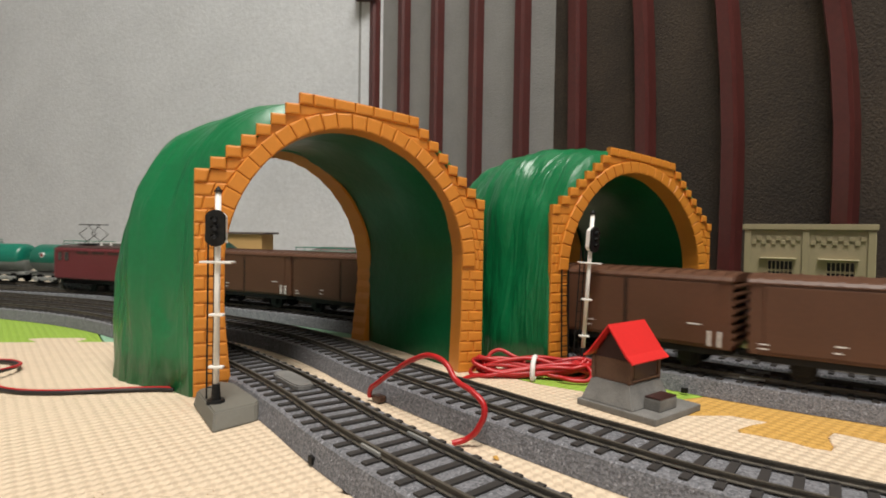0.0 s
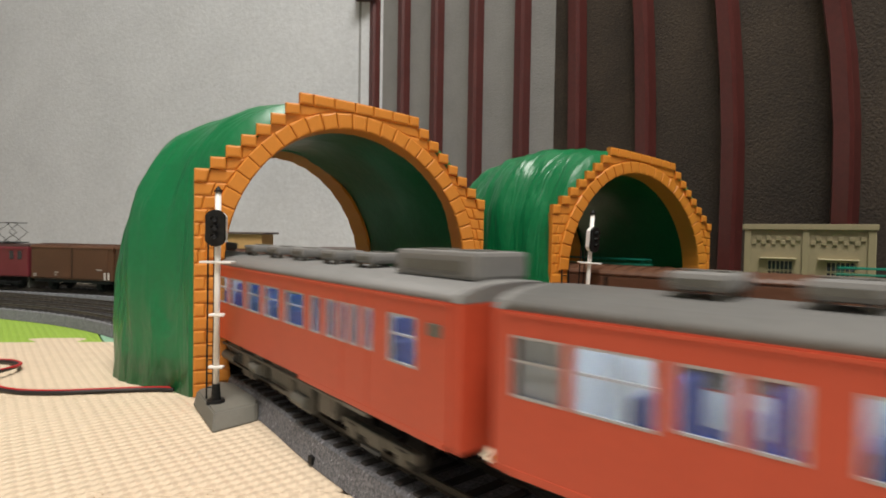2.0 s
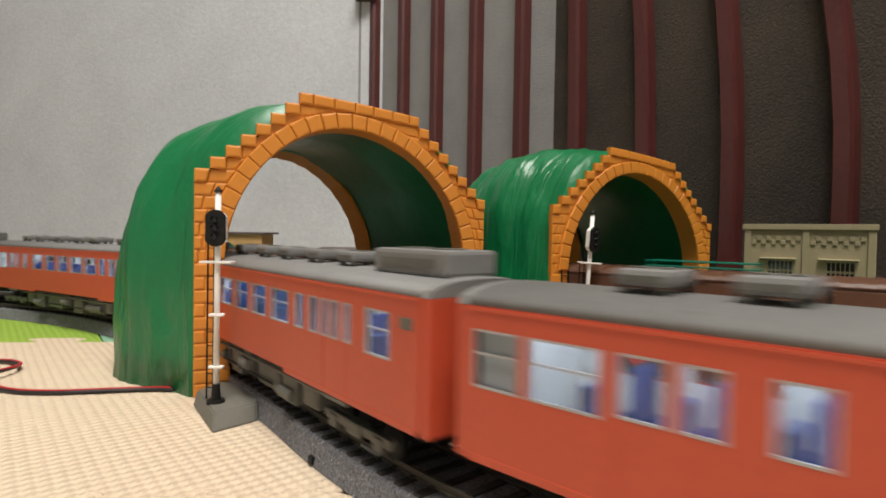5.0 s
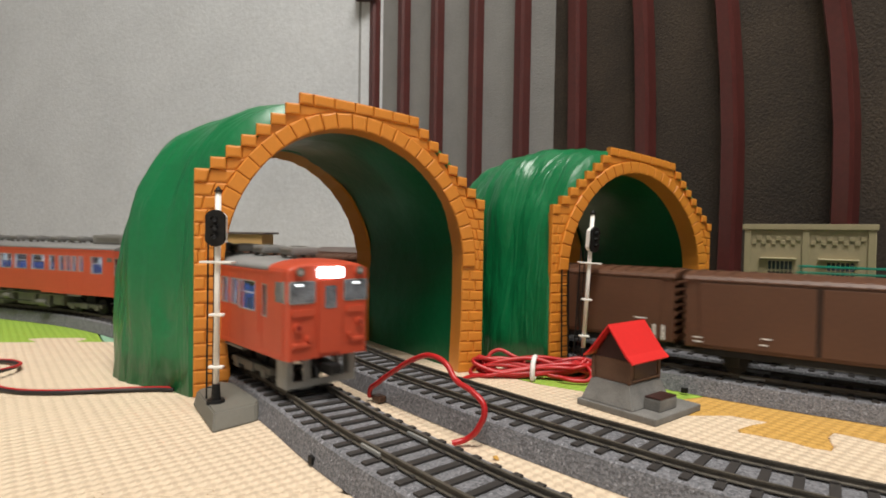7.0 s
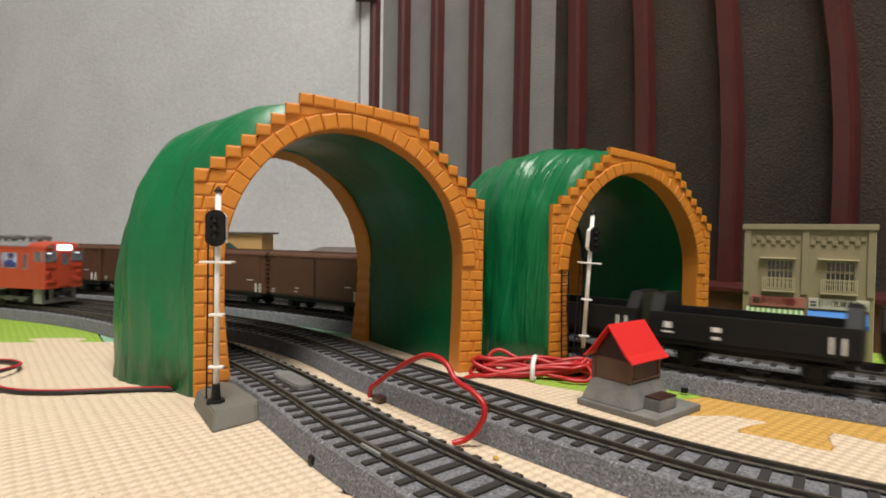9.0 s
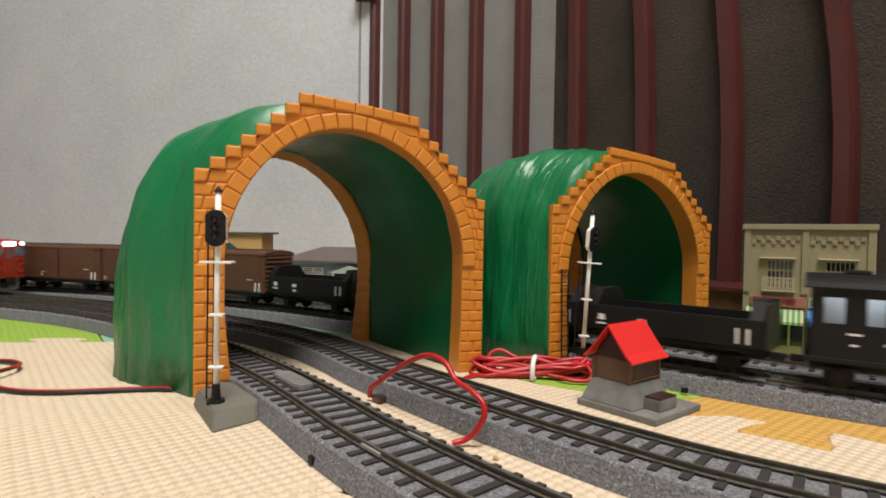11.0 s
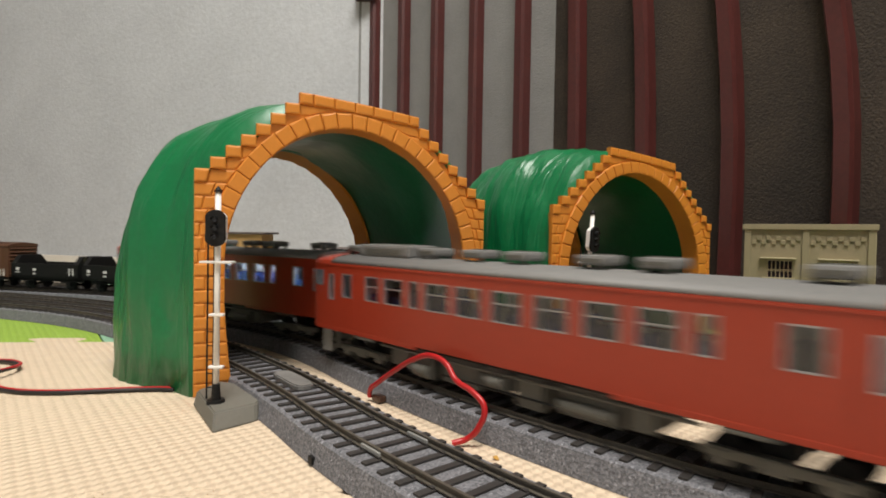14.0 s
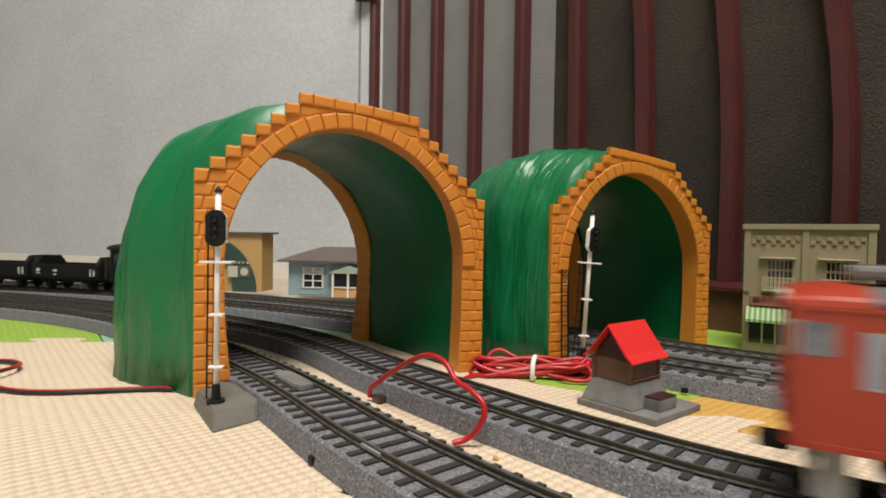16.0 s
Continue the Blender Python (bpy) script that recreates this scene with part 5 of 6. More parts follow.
def diesel_car(name, windows, paint, lit, coolers, label, lamps="sign", tail_cab=False, skirt=0.046):
    """Model diesel railcar with its cab at +x."""
    L, h = 0.2570, 0.0180
    z0, z1, rise = 0.0160, 0.0482, 0.0046
    zs = 0.0146
    car = thing(name, label, "model railcar")
    body = new("body")
    body.parent = car
    wins = [(L - b, L - a, zz0, zz1) for a, b, zz0, zz1 in windows]
    for s in (-1, 1):
        part("side_wall", side_wall(L - 0.006, s * h, [(max(0, a - 0.003), min(L - 0.006, b - 0.003), c, d) for a, b, c, d in wins], z0, 0, 0, z1), paint, body)
        part("inner_wall", sheet_with_holes(-L / 2 + 0.006, L / 2 - 0.010, z0 + 0.002, z1 - 0.001, [(a - L / 2 - 0.0003, b - L / 2 + 0.0003, c - 0.0003, d + 0.0003) for a, b, c, d in wins if a - L / 2 > -L / 2 + 0.007 and b - L / 2 < L / 2 - 0.011], s * (h - 0.0015), 0.0006), M["cabin"], body)
        for a, b, c, d in wins:
            w = part("window", bbox(a - L / 2, b - L / 2, s * (h - 0.0006) - 0.00015, s * (h - 0.0006) + 0.00015, c, d), M["glass"], body)
            w.visible_shadow = False
            fx0, fx1 = a - L / 2, b - L / 2
            part("frame", sheet_with_holes(fx0 - 0.0002, fx1 + 0.0002, c - 0.0002, d + 0.0002, [(fx0 + 0.0003, fx1 - 0.0003, c + 0.0003, d - 0.0003)], s * (h + 0.0003), 0.0005), M["silver"], w, "thin silver frame")
            if b - a > 0.009:
                part("sash", bbox(a - L / 2, b - L / 2, s * (h - 0.0002) - 0.0003, s * (h - 0.0002) + 0.0003, (c + d) / 2 + 0.0008, (c + d) / 2 + 0.0013), M["silver"], w)
        part("gutter", bbox(-L / 2 + 0.003, L / 2 - 0.012, s * (h + 0.0005) - 0.0003, s * (h + 0.0005) + 0.0003, z1 - 0.0010, z1 - 0.0004), paint, body)
        # lower skirts towards the ends, with door steps
        for x0, x1 in ((skirt, L / 2 - 0.004), (-L / 2 + 0.004, -skirt)):
            part("skirt", bbox(x0, x1, s * h - 0.0006, s * h + 0.0006, zs, z0 + 0.0004, 0.0002), paint, body)
        for x in (-0.0830, 0.0830):
            part("door_step", bbox(x - 0.0070, x + 0.0070, s * (h - 0.0006) - 0.0012, s * (h - 0.0006) + 0.0012, zs - 0.0014, zs - 0.0002, 0.0003), M["under"], body, "grey door step")
            for dx in (-0.0072, 0.0072):
                part("door_edge", bbox(x + dx - 0.00015, x + dx + 0.00015, s * (h + 0.0005) - 0.0001, s * (h + 0.0005) + 0.0001, z0 + 0.0006, z1 - 0.0022), paint, body)
        part("cab_door_edge", bbox(L / 2 - 0.0205, L / 2 - 0.0202, s * (h + 0.0005) - 0.0001, s * (h + 0.0005) + 0.0001, z0 + 0.0006, z1 - 0.0022), paint, body)
        part("handrail", bcyl((L / 2 - 0.0225, s * (h + 0.0009), 0.0230), (L / 2 - 0.0225, s * (h + 0.0009), 0.0340), 0.00025, n=6), paint, body)
    # roof
    prof = roof_profile(h + 0.0004, z1 - 0.0002, rise)
    cabx = 0.016
    tail_x = cabx if tail_cab else 0.003
    part("roof", prism(bmesh.new(), [(-L / 2 + tail_x, y, z) for y, z in prof], (L - tail_x - cabx, 0, 0)), M["roof"], body, "grey painted roof", True)
    plain = set(body.children)
    # nose: lofted from the car's section to a flatter face with a domed forehead
    secs = []
    bm = bmesh.new()
    for dx, k, up in ((cabx, 1.0, 1.0), (0.0090, 1.0, 1.0), (0.0045, 1.0, 0.94), (0.0020, 0.992, 0.84), (0.0007, 0.975, 0.72), (0.0, 0.945, 0.56)):
        ring = []
        for y, z in [(h + 0.0002, zs)] + roof_profile(h + 0.0003, z1, rise, 16) + [(-h - 0.0002, zs)]:
            ring.append(bm.verts.new((L / 2 - dx, y * k, z if z < z1 else z1 + (z - z1) * up)))
        secs.append(ring)
    n = len(secs[0])
    for i, (r1, r2) in enumerate(zip(secs[:-1], secs[1:])):
        for j in range(n - 1):
            if i < 1 and (j == 0 or j == n - 2):
                continue
            bm.faces.new([r1[j], r1[j + 1], r2[j + 1], r2[j]])
    bm.faces.new(secs[-1])
    part("cab", bm, paint, body, "rounded vermilion cab end", False)
    X = L / 2
    lamp_on = M["lamp"] if lamps == "lamps" else M["under"]
    for s in (-1, 1):
        # windscreen that wraps round the corner
        ws = part("windscreen", rounded(X, s * 0.0120, 0.0404, 0.0004, 0.0052, 0.0040, 0.0009), M["cab_glass"], body, "curved cab windscreen")
        part("windscreen_frame", rounded(X - 0.0003, s * 0.0120, 0.0404, 0.0005, 0.0056, 0.0044, 0.0012), M["silver"], ws, "silver windscreen frame")
        ql = part("quarter_light", bbox(X - 0.0095, X - 0.0024, s * (h + 0.0002) - 0.0003, s * (h + 0.0002) + 0.0004, 0.0364, 0.0444, 0.0003), M["cab_glass"], body, "small corner window")
        part("quarter_light_frame", bbox(X - 0.0099, X - 0.0020, s * (h + 0.0001) - 0.0002, s * (h + 0.0001) + 0.0003, 0.0360, 0.0448, 0.0003), M["silver"], ql)
        if lit:
            part("cab_lamp", bbox(X + 0.0002, X + 0.0005, s * 0.0128 - 0.0024, s * 0.0128 + 0.0010, 0.0429, 0.0437), M["strip_soft"], ws, "lit cab lamp behind the glass")
        mk = part("marker_lamp", bcyl((X - 0.002, s * 0.0140, 0.0272), (X + 0.0014, s * 0.0140, 0.0272), 0.0017, n=14), paint, body)
        part("marker_lens", bcyl((X + 0.0010, s * 0.0140, 0.0272), (X + 0.0016, s * 0.0140, 0.0272), 0.0010, n=12), M["tail_off"], mk, "dark red lens")
        part("step_plate", bbox(X - 0.0010, X + 0.0010, s * 0.0125 - 0.0038, s * 0.0125 + 0.0038, 0.0192, 0.0212, 0.0007), paint, body)
        part("vent", rounded(X + 0.0002, s * 0.0120, 0.0326, 0.0005, 0.0046, 0.0012, 0.0004), paint, body)
        part("jumper_socket", bcyl((X - 0.001, s * 0.0092, 0.0224), (X + 0.0012, s * 0.0092, 0.0224), 0.0012, n=10), paint, body)
        part("grab_rail", bcyl((X + 0.0007, s * 0.0060, 0.0205), (X + 0.0007, s * 0.0060, 0.0320), 0.0003, n=6), paint, body)
        hl = part("headlight", bcyl((X - 0.005, s * 0.0134, 0.0482), (X + 0.0014, s * 0.0134, 0.0482), 0.0017, n=18), lamp_on, body, "glowing white headlight" if lamps == "lamps" else "unlit grey headlight")
        part("headlight_rim", bcyl((X - 0.005, s * 0.0134, 0.0482), (X + 0.0009, s * 0.0134, 0.0482), 0.0022, n=18), paint, hl)
        if lamps != "lamps":
            part("lens", bcyl((X + 0.0012, s * 0.0134, 0.0482), (X + 0.0016, s * 0.0134, 0.0482), 0.0009, n=14), M["silver"], hl)
    part("gangway_door", rounded(X, 0, 0.0305, 0.0008, 0.0050, 0.0142, 0.0006), paint, body)
    part("door_window", rounded(X + 0.0006, 0, 0.0382, 0.0004, 0.0026, 0.0045, 0.0007), M["cab_glass"], body, "narrow door window")
    part("sign_box", rounded(X - 0.0010, 0, 0.0478, 0.0024, 0.0056, 0.0022, 0.0009), M["lamp"] if lamps == "lamps" else M["sign_light"], body, "lit white destination sign")
    if tail_cab:
        # the same cab at the other end, with its lamps out
        for ob in [c for c in body.children if c not in plain]:
            turned_copy(ob, body, Matrix.Rotation(math.pi, 4, "Z"))
    else:
        part("end_wall", bbox(-L / 2, -L / 2 + 0.003, -h, h, zs, z1, 0.0004), paint, body)
        part("end_roof", prism(bmesh.new(), [(-L / 2, y, z) for y, z in roof_profile(h, z1, rise - 0.0004)], (0.003, 0, 0)), M["roof"], body)
        part("end_door", bbox(-L / 2 - 0.0008, -L / 2 + 0.0005, -0.0042, 0.0042, 0.0165, 0.0425, 0.0003), M["dark_glass"], body)
        part("gangway", bbox(-L / 2 - 0.0040, -L / 2 - 0.0009, -0.0055, 0.0055, 0.0165, 0.0440, 0.0008), M["black"], body)
    if lamps == "sign" and windows[-1][1] < 0.245:
        for s in (-1, 1):
            part("side_grille", bbox(-L / 2 + 0.0060, -L / 2 + 0.0110, s * h - 0.0009, s * h + 0.0009, 0.0398, 0.0428, 0.0002), M["under"], body, "small grey side grille")
    # inside
    inn = new("interior")
    inn.parent = car
    part("deck", bbox(-L / 2 + 0.004, L / 2 - 0.006, -h + 0.0008, h - 0.0008, z0, z0 + 0.002), M["cabin"], inn)
    part("bulkhead", bbox(L / 2 - 0.026, L / 2 - 0.0255, -h + 0.0020, h - 0.0020, z0 + 0.002, z1 - 0.001), M["cabin"], inn)
    part("bulkhead", bbox(-L / 2 + tail_x + 0.007, -L / 2 + tail_x + 0.0075, -h + 0.0020, h - 0.0020, z0 + 0.002, z1 - 0.001), M["cabin"], inn)
    for i in range(12):
        x = -L / 2 + 0.030 + i * 0.0170
        for s in (-1, 1):
            bm = bbox(x - 0.0052, x + 0.0052, s * 0.0108 - 0.0045, s * 0.0108 + 0.0045, z0 + 0.002, z0 + 0.0075, 0.0006)
            box(bm, x - 0.0010, x + 0.0010, s * 0.0108 - 0.0045, s * 0.0108 + 0.0045, z0 + 0.0070, z0 + 0.0190, 0.0006)
            part("seat", bm, M["seat"], inn, "blue seat")
    part("ceiling_panel", bbox(-L / 2 + 0.006, L / 2 - 0.024, -h + 0.0024, h - 0.0024, z1 - 0.0016, z1 - 0.0010), M["cabin"], inn)
    if lit:
        part("light_strip", bbox(-L / 2 + 0.012, L / 2 - 0.028, -0.0030, 0.0030, z1 - 0.0024, z1 - 0.0018), M["strip"], inn, "glowing bluish light strip")
    # roof fittings: boxes that stand on short feet
    for x, w, hh in coolers:
        cl = new("roof_unit")
        cl.parent = car
        wide = w > 0.02
        zb = z1 + rise + (-0.0006 if wide else 0.0010)
        hy = 0.0088 if wide else 0.0062
        part("unit", bbox(x - w / 2, x + w / 2, -hy, hy, zb, zb + hh, 0.0011), M["roof"], cl, "grey roof cooler")
        for kx in (-1, 1):
            for ky in (-1, 1):
                part("foot", bbox(x + kx * w * 0.34 - 0.0009, x + kx * w * 0.34 + 0.0009, ky * hy * 0.72 - 0.0008, ky * hy * 0.72 + 0.0008, z1 + 0.0020, zb + 0.0006), M["under"], cl)
            part("grille", bcyl((x + kx * w * 0.23, 0, zb + hh - 0.0002), (x + kx * w * 0.23, 0, zb + hh + 0.0003), min(w * 0.18, 0.0050), n=18), M["under"], cl)
            part("side_louvre", bbox(x - w * 0.36, x + w * 0.36, kx * (hy + 0.0001) - 0.0002, kx * (hy + 0.0001) + 0.0002, zb + hh * 0.30, zb + hh * 0.66), M["under"], cl)
    # underframe: tanks, boxes, pipes and hangers of uneven depth
    for k, (x0, x1, zz, yy) in enumerate(((-0.066, -0.054, 0.0050, 0.0150), (-0.050, -0.038, 0.0028, 0.0156), (-0.033, -0.012, 0.0036, 0.0146), (-0.008, 0.002, 0.0058, 0.0158), (0.006, 0.018, 0.0026, 0.0152), (0.024, 0.046, 0.0040, 0.0142), (0.050, 0.058, 0.0056, 0.0156))):
        bx_ = part("equipment_box", bbox(x0, x1, -yy, yy, zz, z0 - 0.0012, 0.0008), M["under"], car, "grey underfloor equipment")
        for s in (-1, 1):
            if k % 2 == 0:
                part("cover", bbox(x0 + 0.0016, x1 - 0.0016, s * yy - 0.0004, s * yy + 0.0004, zz + 0.0016, z0 - 0.0034, 0.0003), M["under"], bx_)
            else:
                part("drum", bcyl((x0 + 0.001, s * (yy + 0.0006), zz + 0.0036), (x1 - 0.001, s * (yy + 0.0006), zz + 0.0036), 0.0022, n=14), M["under"], bx_)
    part("floor_frame", bbox(-L / 2 + 0.005, L / 2 - 0.005, -h + 0.0016, h - 0.0016, z0 - 0.0014, z0 - 0.0001), M["black"], car)
    for s in (-1, 1):
        part("pipe", bcyl((-0.072, s * 0.0162, 0.0128), (0.072, s * 0.0162, 0.0128), 0.0006, n=8), M["under"], car)
        part("pipe", bcyl((-0.030, s * 0.0160, 0.0066), (0.030, s * 0.0160, 0.0066), 0.0004, n=8), M["black"], car)
    for x in (-0.0890, 0.0890):
        bogie(car, x, M["under"])
        part("bolster", bbox(x - 0.0050, x + 0.0050, -0.0100, 0.0100, 0.0066, z0 - 0.0012, 0.0006), M["black"], car)
    for x in (-1, 1):
        part("coupler", bbox(x * (L / 2 + 0.0015) - 0.0048, x * (L / 2 + 0.0015) + 0.0040, -0.0026, 0.0026, 0.0082, 0.0122, 0.0006), M["black"], car)
    # rail guard: an open frame under the cab
    for e in ((1, -1) if tail_cab else (1,)):
        X = e * L / 2
        guard = part("rail_guard", bbox(X - e * 0.0060 - 0.0008, X - e * 0.0060 + 0.0008, -0.0158, 0.0158, 0.0022, 0.0052, 0.0005), M["guard"], car, "pale grey rail guard below the cab")
        for y in (-0.0143, -0.0065, 0.0065, 0.0143):
            part("upright", bbox(X - e * 0.0058 - 0.0008, X - e * 0.0058 + 0.0008, y - 0.0016, y + 0.0016, 0.0050, zs + 0.0004, 0.0004), M["guard"], guard)
        for s in (-1, 1):
            part("cheek", bbox(X - e * 0.0100 - 0.0030, X - e * 0.0100 + 0.0030, s * 0.0152 - 0.0007, s * 0.0152 + 0.0007, 0.0026, zs + 0.0002, 0.0004), M["guard"], guard)
            part("air_hose", bcyl((X - e * 0.0030, s * 0.0045, 0.0140), (X + e * 0.0002, s * 0.0052, 0.0068), 0.0005, n=8), M["black"], car)
    return car


WZ0, WZ1 = 0.0320, 0.0431
# windows given from the cab end
win1 = [(.0165, .0205, .0300, .0426), (.0270, .0425, WZ0 - .001, WZ1), (.0440, .0510, WZ0, WZ1), (.0540, .0605, WZ0, WZ1), (.0622, .0695, WZ0, WZ1), (.0740, .0810, WZ0, WZ1), (.0855, .1010, WZ0, WZ1), (.1040, .1205, WZ0, WZ1), (.1245, .1390, WZ0, WZ1), (.1430, .1575, WZ0, WZ1), (.1625, .1780, WZ0, WZ1), (.1832, .1898, WZ0, WZ1), (.1942, .1998, WZ0, WZ1), (.2020, .2070, WZ0, WZ1), (.2090, .2135, WZ0, WZ1), (.2165, .2210, WZ0, WZ1), (.2290, .2410, WZ0 - .001, WZ1)]
LL = .2570
win1_rear = win1[:11] + [(.1870, .1940, WZ0, WZ1), (.2010, .2075, WZ0, WZ1), (.2100, .2185, WZ0, WZ1), (.2220, .2375, WZ0 - .001, WZ1), (.2400, .2515, WZ0 - .001, WZ1)]
win2 = [(LL - b, LL - a, WZ0, WZ1) for a, b in ((.0270, .0345), (.0465, .0560), (.0605, .0735), (.0780, .0840), (.0880, .1020), (.1060, .1195), (.1250, .1385), (.1445, .1575), (.1635, .1762), (.1817, .1940), (.1984, .2038), (.2200, .2288))] + [(LL - .2425, LL - .2380, .0300, .0426), (LL - .0192, LL - .0148, .0300, .0426)]
cool1 = [(-0.092, 0.0115, 0.0034), (-0.070, 0.0115, 0.0034), (-0.038, 0.0115, 0.0034), (-0.007, 0.0115, 0.0034), (0.015, 0.0115, 0.0034), (0.0505, 0.0115, 0.0034), (0.0765, 0.0115, 0.0034), (0.1035, 0.0125, 0.0034)]
cool_lead = [(-0.106, 0.034, 0.0070), (-0.066, 0.0115, 0.0034), (-0.042, 0.0115, 0.0034), (-0.016, 0.0115, 0.0034), (0.008, 0.0115, 0.0034), (0.0365, 0.0115, 0.0034), (0.0940, 0.0125, 0.0034)]
cool2 = [(-0.110, 0.0115, 0.0034), (-0.082, 0.038, 0.0058), (-0.0540, 0.0115, 0.0034), (-0.0265, 0.0115, 0.0034), (-0.0035, 0.0115, 0.0034), (0.0295, 0.0115, 0.0034), (0.0520, 0.0115, 0.0034), (0.0980, 0.0115, 0.0034)]

red_lead = diesel_car("diesel_railcar", win1, M["red_paint"], True, cool_lead, "vermilion model diesel railcar with lit windows and large roof box")
red_rear = diesel_car("diesel_railcar", win1_rear, M["red_paint"], True, cool1, "vermilion model diesel railcar with lit windows and grey roof")
red_lead["group"] = red_rear["group"] = "vermilion diesel train going away"
cars1 = [red_lead, red_rear, copy_thing(red_lead, Matrix.Identity(4)), copy_thing(red_rear, Matrix.Identity(4))]
new_lead = diesel_car("diesel_railcar", win2, M["red_dark"], False, cool2, "deep vermilion model diesel railcar with unlit windows and bright headlights", lamps="lamps", tail_cab=True)
new_tail = diesel_car("diesel_railcar", win2, M["red_dark"], True, cool2, "deep vermilion model diesel railcar with lit bluish windows", lamps="lamps", tail_cab=True)
cars2 = [new_lead, new_tail]
for c in cars2:
    c["group"] = "oncoming deep vermilion diesel train"


def boxcar():
    L, h = 0.1045, 0.0172
    z0, z1 = 0.0118, 0.0442
    car = thing("boxcar", "brown model freight boxcar with ribbed ends and white marks", "model boxcar", "brown boxcars of the freight train")
    part("body", bbox(-L / 2, L / 2, -h, h, z0, z1, 0.0006), M["boxcar"], car, "brown box body")
    bm = prism(bmesh.new(), [(-L / 2 - 0.0008, y, z) for y, z in [(h + 0.0008, z1 - 0.0006)] + roof_profile(h + 0.0008, z1, 0.0034) + [(-h - 0.0008, z1 - 0.0006)]], (L + 0.0016, 0, 0))
    part("roof", bm, M["boxcar"], car, "brown arched roof")
    for i in range(14):
        x = -L / 2 + 0.004 + (L - 0.008) * i / 13
        bm = prism(bmesh.new(), [(x - 0.0005, y * 1.005, z + 0.0005) for y, z in roof_profile(h + 0.0008, z1, 0.0034)], (0.0010, 0, 0))
        part("roof_rib", bm, M["boxcar"], car)
    for e in (-1, 1):
        for i in range(8):
            z = z0 + 0.003 + (z1 - z0 - 0.006) * i / 7
            part("end_rib", bcyl((e * L / 2, -h + 0.0015, z), (e * L / 2, h - 0.0015, z), 0.0012, n=10), M["boxcar"], car)
        part("coupler", bbox(e * (L / 2 + 0.0022) - 0.0036, e * (L / 2 + 0.0022) + 0.0036, -0.0022, 0.0022, 0.0078, 0.0108, 0.0005), M["black"], car)
    for s in (-1, 1):
        y = s * h
        d = new("sliding_door")
        d.parent = car
        part("door_panel", bbox(-0.0005, L / 2 - 0.006, y - 0.0003, y + 0.0007 if s > 0 else y + 0.0003, z0 + 0.0016, z1 - 0.0016, 0.0003) if s > 0 else bbox(-0.0005, L / 2 - 0.006, y - 0.0007, y + 0.0003, z0 + 0.0016, z1 - 0.0016, 0.0003), M["boxcar"], d)
        part("door_panel", bbox(-L / 2 + 0.006, -0.0022, min(y, y + s * 0.0006) - 0.0001, max(y, y + s * 0.0006) + 0.0001, z0 + 0.0016, z1 - 0.0016, 0.0003), M["boxcar"], d)
        part("door_gap", bbox(-0.0021, -0.0006, min(y, y + s * 0.0003), max(y, y + s * 0.0003), z0 + 0.0016, z1 - 0.0016), M["black"], d)
        for dx in (0.0045, 0.0090):
            x = -L / 2 + dx
            part("grab_iron", bbox(x - 0.0006, x + 0.0006, min(y + s * 0.0008, y + s * 0.0016), max(y + s * 0.0008, y + s * 0.0016), z0 + 0.0012, z0 + 0.0085, 0.0003), M["white"], car, "white grab iron")
        for x, z, w in ((-L / 2 + 0.016, z0 + 0.0110, 0.0060), (0.018, z0 + 0.0072, 0.0040), (0.019, z0 + 0.0044, 0.0030), (L / 2 - 0.006, z0 + 0.0050, 0.0040), (L / 2 - 0.006, z0 + 0.0030, 0.0040)):
            part("marking", bbox(x - w / 2, x + w / 2, min(y + s * 0.0009, y + s * 0.0011), max(y + s * 0.0009, y + s * 0.0011), z - 0.0003, z + 0.0003), M["tie"], car)
        part("sill", bbox(-L / 2 + 0.004, L / 2 - 0.004, y * 0.93 - 0.0006, y * 0.93 + 0.0006, z0 - 0.0030, z0 + 0.0002, 0.0002), M["black"], car)
    wheels(car, 0.0310)
    part("frame", bbox(-L / 2 + 0.002, L / 2 - 0.002, -0.0080, 0.0080, 0.0080, z0 + 0.0002, 0.0004), M["black"], car)
    return car


def wheels(car, x, r=0.0056):
    for e in (-1, 1):
        bm = bmesh.new()
        for s in (-1, 1):
            cyl(bm, (e * x, s * 0.0077, r), (e * x, s * 0.0104, r), r, n=20)
        cyl(bm, (e * x, -0.0077, r), (e * x, 0.0077, r), 0.0012, n=8)
        part("wheelset", bm, M["black"], car, "black metal wheels on an axle")
        for s in (-1, 1):
            bm = bbox(e * x - 0.0030, e * x + 0.0030, s * 0.0124 - 0.0014, s * 0.0124 + 0.0014, 0.0036, 0.0088, 0.0006)
            box(bm, e * x - 0.0105, e * x + 0.0105, s * 0.0124 - 0.0008, s * 0.0124 + 0.0008, 0.0080, 0.0096, 0.0004)
            part("axle_guard", bm, M["black"], car)


